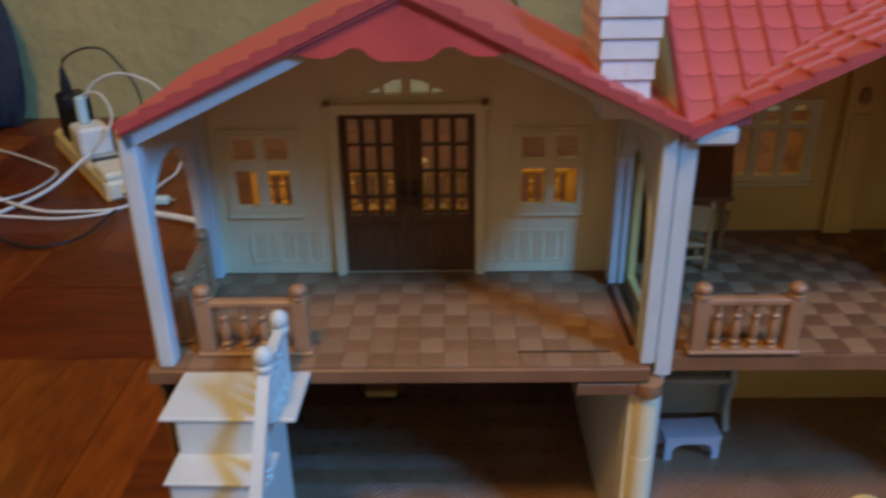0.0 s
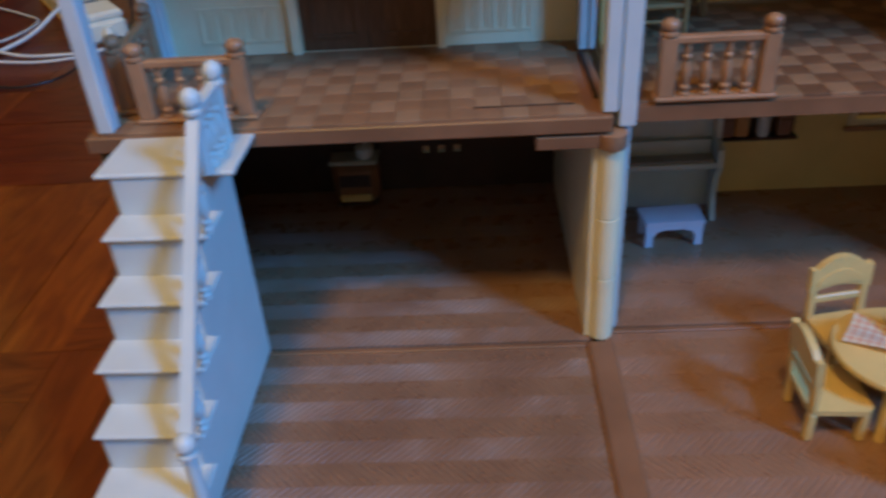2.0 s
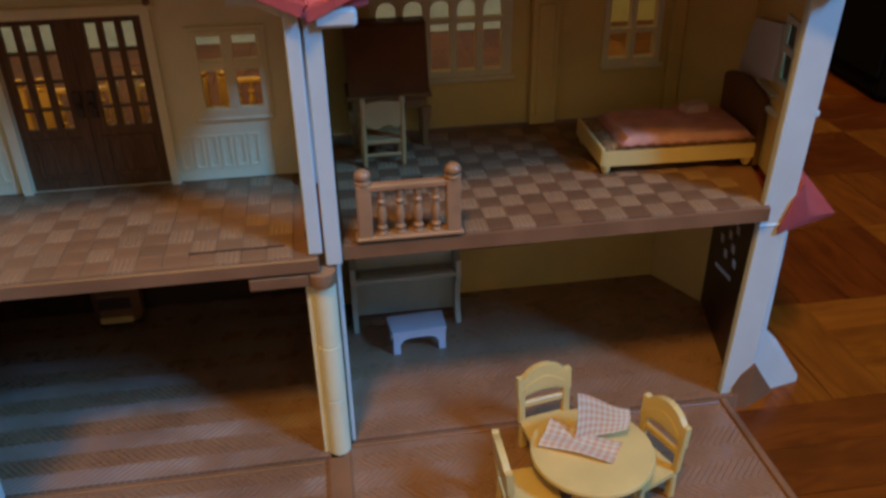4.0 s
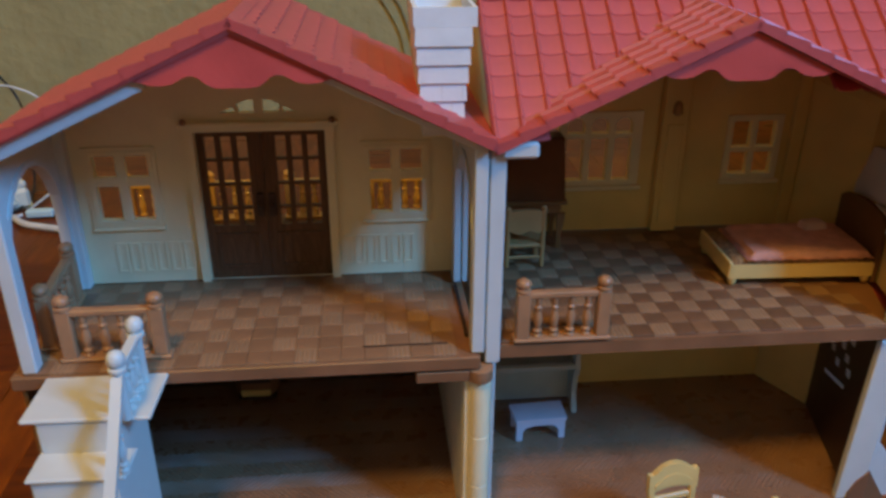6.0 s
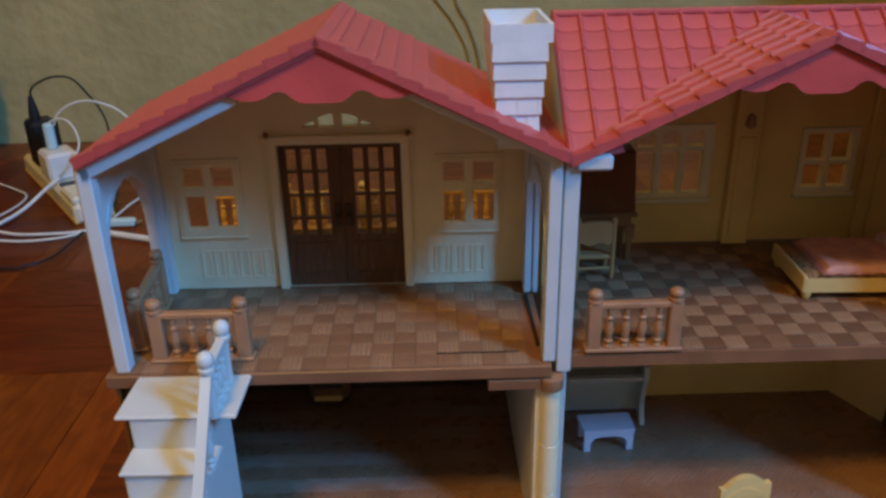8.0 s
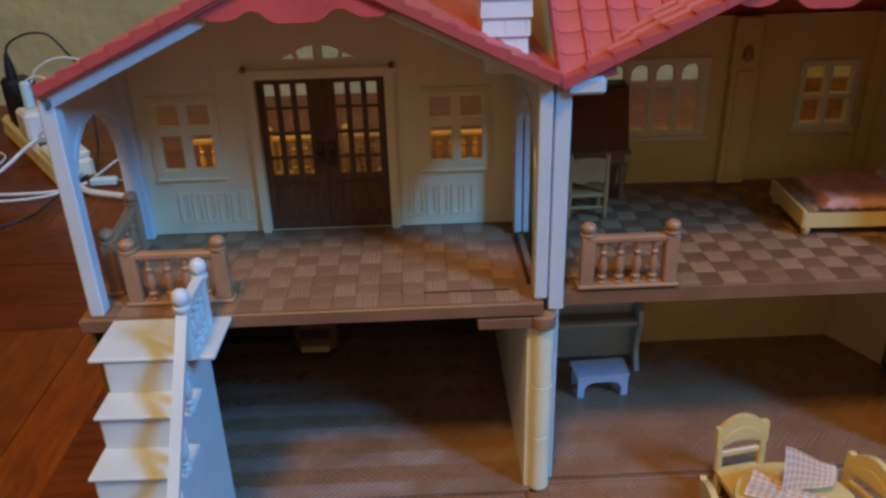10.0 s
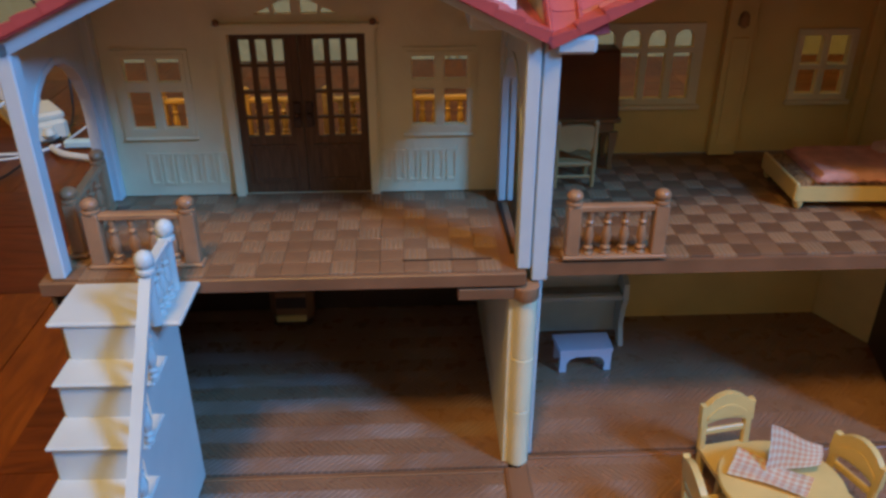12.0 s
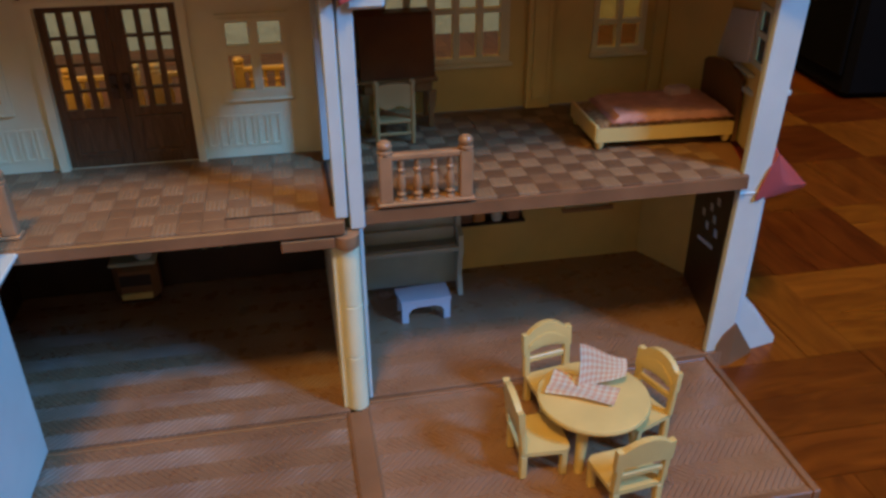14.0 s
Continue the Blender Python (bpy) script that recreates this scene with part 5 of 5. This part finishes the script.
def lumpy(cx, cy, cz, rx, ry, rz, seed, amount=0.12):
    bm = bmesh.new()
    bmesh.ops.create_icosphere(bm, subdivisions=4, radius=1.0)
    for v in bm.verts:
        d = v.co.normalized()
        k = 1 + amount * noise.noise(d * 2.2 + Vector((seed, 0, 0))) + 0.35 * amount * noise.noise(d * 7 + Vector((0, seed, 0)))
        v.co = Vector((cx + d.x * rx * k, cy + d.y * ry * k, max(cz + d.z * rz * k, 0.0)))
    return bm


bag = thing("fabric_bag", "dark purple slumped fabric bag against the wall", "bag", at(-9.95, 8.75, 0.0))
part("body", lumpy(0, 0.0, 1.7, 2.1, 0.75, 3.4, 3.0), PURPLE, bag, smooth=True)
part("lining", lumpy(0.50, 0.35, 1.2, 1.85, 0.42, 2.3, 8.0, 0.08), GREY_BLUE, bag, "slate blue lining", smooth=True)
part("strap", lumpy(0.1, -0.45, 0.25, 1.9, 0.28, 0.3, 5.0), PURPLE, bag, smooth=True)
cab = thing("black_cabinet", "black lacquered low cabinet standing on the parquet", "cabinet", at(9.2, 6.6, 0.0, -6))
part("body", bx(-2.3, 2.4, -1.9, 2.6, 0.02, 5.2, bevel=0.08), BLACK, cab)
part("door", bx(-2.36, -2.30, -1.8, 0.3, 0.3, 5.0, bevel=0.03), BLACK, cab)
part("door", bx(-2.36, -2.30, 0.36, 2.5, 0.3, 5.0, bevel=0.03), BLACK, cab)

# ---- repeated pieces: planks, floor tiles, roof tiles ----
for cx, cy, turned, tone, long_, wide in near_planks:
    key = (tone, long_, wide)
    if key not in plank_meshes:
        plank_meshes[key] = mesh_of("plank", bx(-long_ / 2 + GAP, long_ / 2 - GAP, -wide / 2 + GAP, wide / 2 - GAP, -0.18, 0.0, bevel=0), (PLANK, PLANK_DARK, PLANK_LIGHT)[tone])
    piece("plank", plank_meshes[key], floor, at(cx, cy, 0.0, 90 if turned else 0) @ pose(0, 0, rng.uniform(-0.00025, 0.00025)))

TP = 0.1235
tile_mes = []
for mt in (TILE_A, TILE_B, TILE_C):
    tile_mes.append(mesh_of("floor_tile", bx(-TP / 2 + 0.0008, TP / 2 - 0.0008, -TP / 2 + 0.0008, TP / 2 - 0.0008, 0.0, 0.016, bevel=0.0012), mt))
tr = random.Random(11)


def lay(parent, x0, x1, y0, y1, odd, keep=lambda x, y: True):
    nx, ny = int((x1 - x0) / TP), int((y1 - y0) / TP)
    for i in range(nx):
        for j in range(ny):
            x, y = x0 + (i + 0.5) * TP, y0 + (j + 0.5) * TP
            if keep(x, y):
                k = (0 if tr.random() < 0.88 else 2) if (i + j) % 2 else odd
                piece("floor_tile", tile_mes[k], parent, at(x, y, 1.414))


lay(slab_l, -2.36, -0.075, -0.03, 0.97, 2)
lay(slab_r, 0.115, 2.36, 0.075, 1.55, 1)

# pantile: a hump along one side, a curved lower end
PW, PL = 0.137, 0.134


def pantile():
    bm = bmesh.new()
    cs = [(-0.5, 0.010), (-0.45, 0.023), (-0.38, 0.023), (-0.32, 0.008), (-0.1, 0.003), (0.25, 0.003), (0.5, 0.008)]
    rows = []
    for y, lift in ((-0.5, 0.005), (0.55, 0.0)):
        rows.append([bm.verts.new((u * PW, y * PL - (0.005 * math.cos(math.pi * (u + 0.1)) if y < 0 and u > -0.3 else 0), z + lift)) for u, z in cs])
    low = [bm.verts.new((v.co.x, v.co.y, v.co.z - 0.008)) for v in rows[0]]
    for k in range(len(cs) - 1):
        bm.faces.new((rows[0][k], rows[0][k + 1], rows[1][k + 1], rows[1][k]))
        bm.faces.new((low[k], low[k + 1], rows[0][k + 1], rows[0][k]))
    return mesh_of("roof_tile", bm, RED, True)


pan = pantile()


def metres(m):
    return Matrix.Translation(m.translation * S) @ m.to_3x3().to_4x4()


def valley(x):
    return max(0.0, (GZ - abs(x - GX) * (GZ - MEZ) / (GX - MX0) - MEZ) / (MRZ - MEZ)) * ml


rows_n = 7
step = ml / rows_n
for i in range(18):
    x = MX0 + (i + 0.5) * (MX1 - MX0) / 18
    for r in range(rows_n):
        s = (r + 0.5) * step
        if s > valley(x) - 0.10:
            piece("roof_tile", pan, roof_r, metres(main_m @ Matrix.Translation((x, s, 0.0))))

# shingle: flat, with rounded lower corners
SW, SL = 0.122, 0.104


def shingle(name):
    bm = bmesh.new()
    out = [(-0.5, 0.55), (-0.5, -0.38), (-0.40, -0.48), (0.0, -0.52), (0.40, -0.48), (0.5, -0.38), (0.5, 0.55)]
    top = [bm.verts.new((u * SW * 0.992, v * SL, 0.012 - 0.010 * (v + 0.5))) for u, v in out]
    low = [bm.verts.new((p.co.x, p.co.y, p.co.z - 0.014)) for p in top]
    bm.faces.new(top[::-1])
    for k in range(len(out)):
        q = (k + 1) % len(out)
        bm.faces.new((top[k], top[q], low[q], low[k]))
    return mesh_of(name, bm, RED)


flat = shingle("roof_tile")


def tile_slope(parent, eave, ridge, y0, y1, keep=lambda s, y: True, rows=14, me=None):
    """Rows of shingles between an eave and a ridge that run along y."""
    d = Vector((ridge[0] - eave[0], 0, ridge[1] - eave[1]))
    L = d.length
    d.normalize()
    across = Vector((0, -1, 0)) if d.x > 0 else Vector((0, 1, 0))
    nrm = across.cross(d)
    cols = round((y1 - y0) / SW)
    for r in range(rows):
        for c in range(cols):
            s = (r + 0.5) * L / rows
            y = y0 + (c + 0.5 + (0.25 if r % 2 else -0.0)) * (y1 - y0) / cols
            if not keep(s / L, y):
                continue
            p = Vector((eave[0], y, eave[1])) + d * s
            m = Matrix((across, d, nrm)).transposed().to_4x4()
            m.translation = p
            piece("roof_tile", me or flat, parent, metres(m))


tile_slope(roof_l, (EL, EZL), (RX, RZ), RY0, RY1 - 0.03)
tile_slope(roof_l, (ER, EZ), (RX, RZ), RY0, RY1 - 0.03)
inside = lambda f, y: y < MEY + f * (gy - MEY) + 0.03
tile_slope(roof_g, (MX0, MEZ - 0.02), (GX, GZ), GY0, 0.66, inside, 10, pan)
tile_slope(roof_g, (MX1 + 0.02, MEZ - 0.02), (GX, GZ), GY0, 0.66, inside, 10, pan)


def verge(parent, eave, ridge, y, count):
    """Overlapping edge tiles up the front of a gable, each proud of the one above it."""
    d = Vector((ridge[0] - eave[0], 0, ridge[1] - eave[1]))
    L = d.length
    d.normalize()
    nrm = Vector((-d.z, 0, d.x)) if d.x > 0 else Vector((d.z, 0, -d.x))
    step_ = L / count
    bm = poly(bmesh.new(), [(0.0, 0.0, -0.03), (0.0, 0.0, 0.021), (0.02, 0.0, 0.023), (step_ * 1.04, 0.0, 0.006), (step_ * 1.04, 0.0, -0.03)], (0.0, 0.075, 0.0))
    me = mesh_of("verge_tile", bm, RED)
    m = Matrix((d, Vector((0, 1, 0)), nrm)).transposed().to_4x4()
    for k in range(count):
        m.translation = Vector((eave[0], y, eave[1])) + d * (k * step_)
        piece("verge_tile", me, parent, metres(m))


verge(roof_l, (EL, EZL), (RX, RZ), RY0 - 0.012, 10)
verge(roof_l, (ER, EZ), (RX, RZ), RY0 - 0.012, 10)
verge(roof_g, (MX0, MEZ - 0.02), (GX, GZ), GY0 - 0.012, 10)
verge(roof_g, (MX1 + 0.02, MEZ - 0.02), (GX, GZ), GY0 - 0.012, 10)
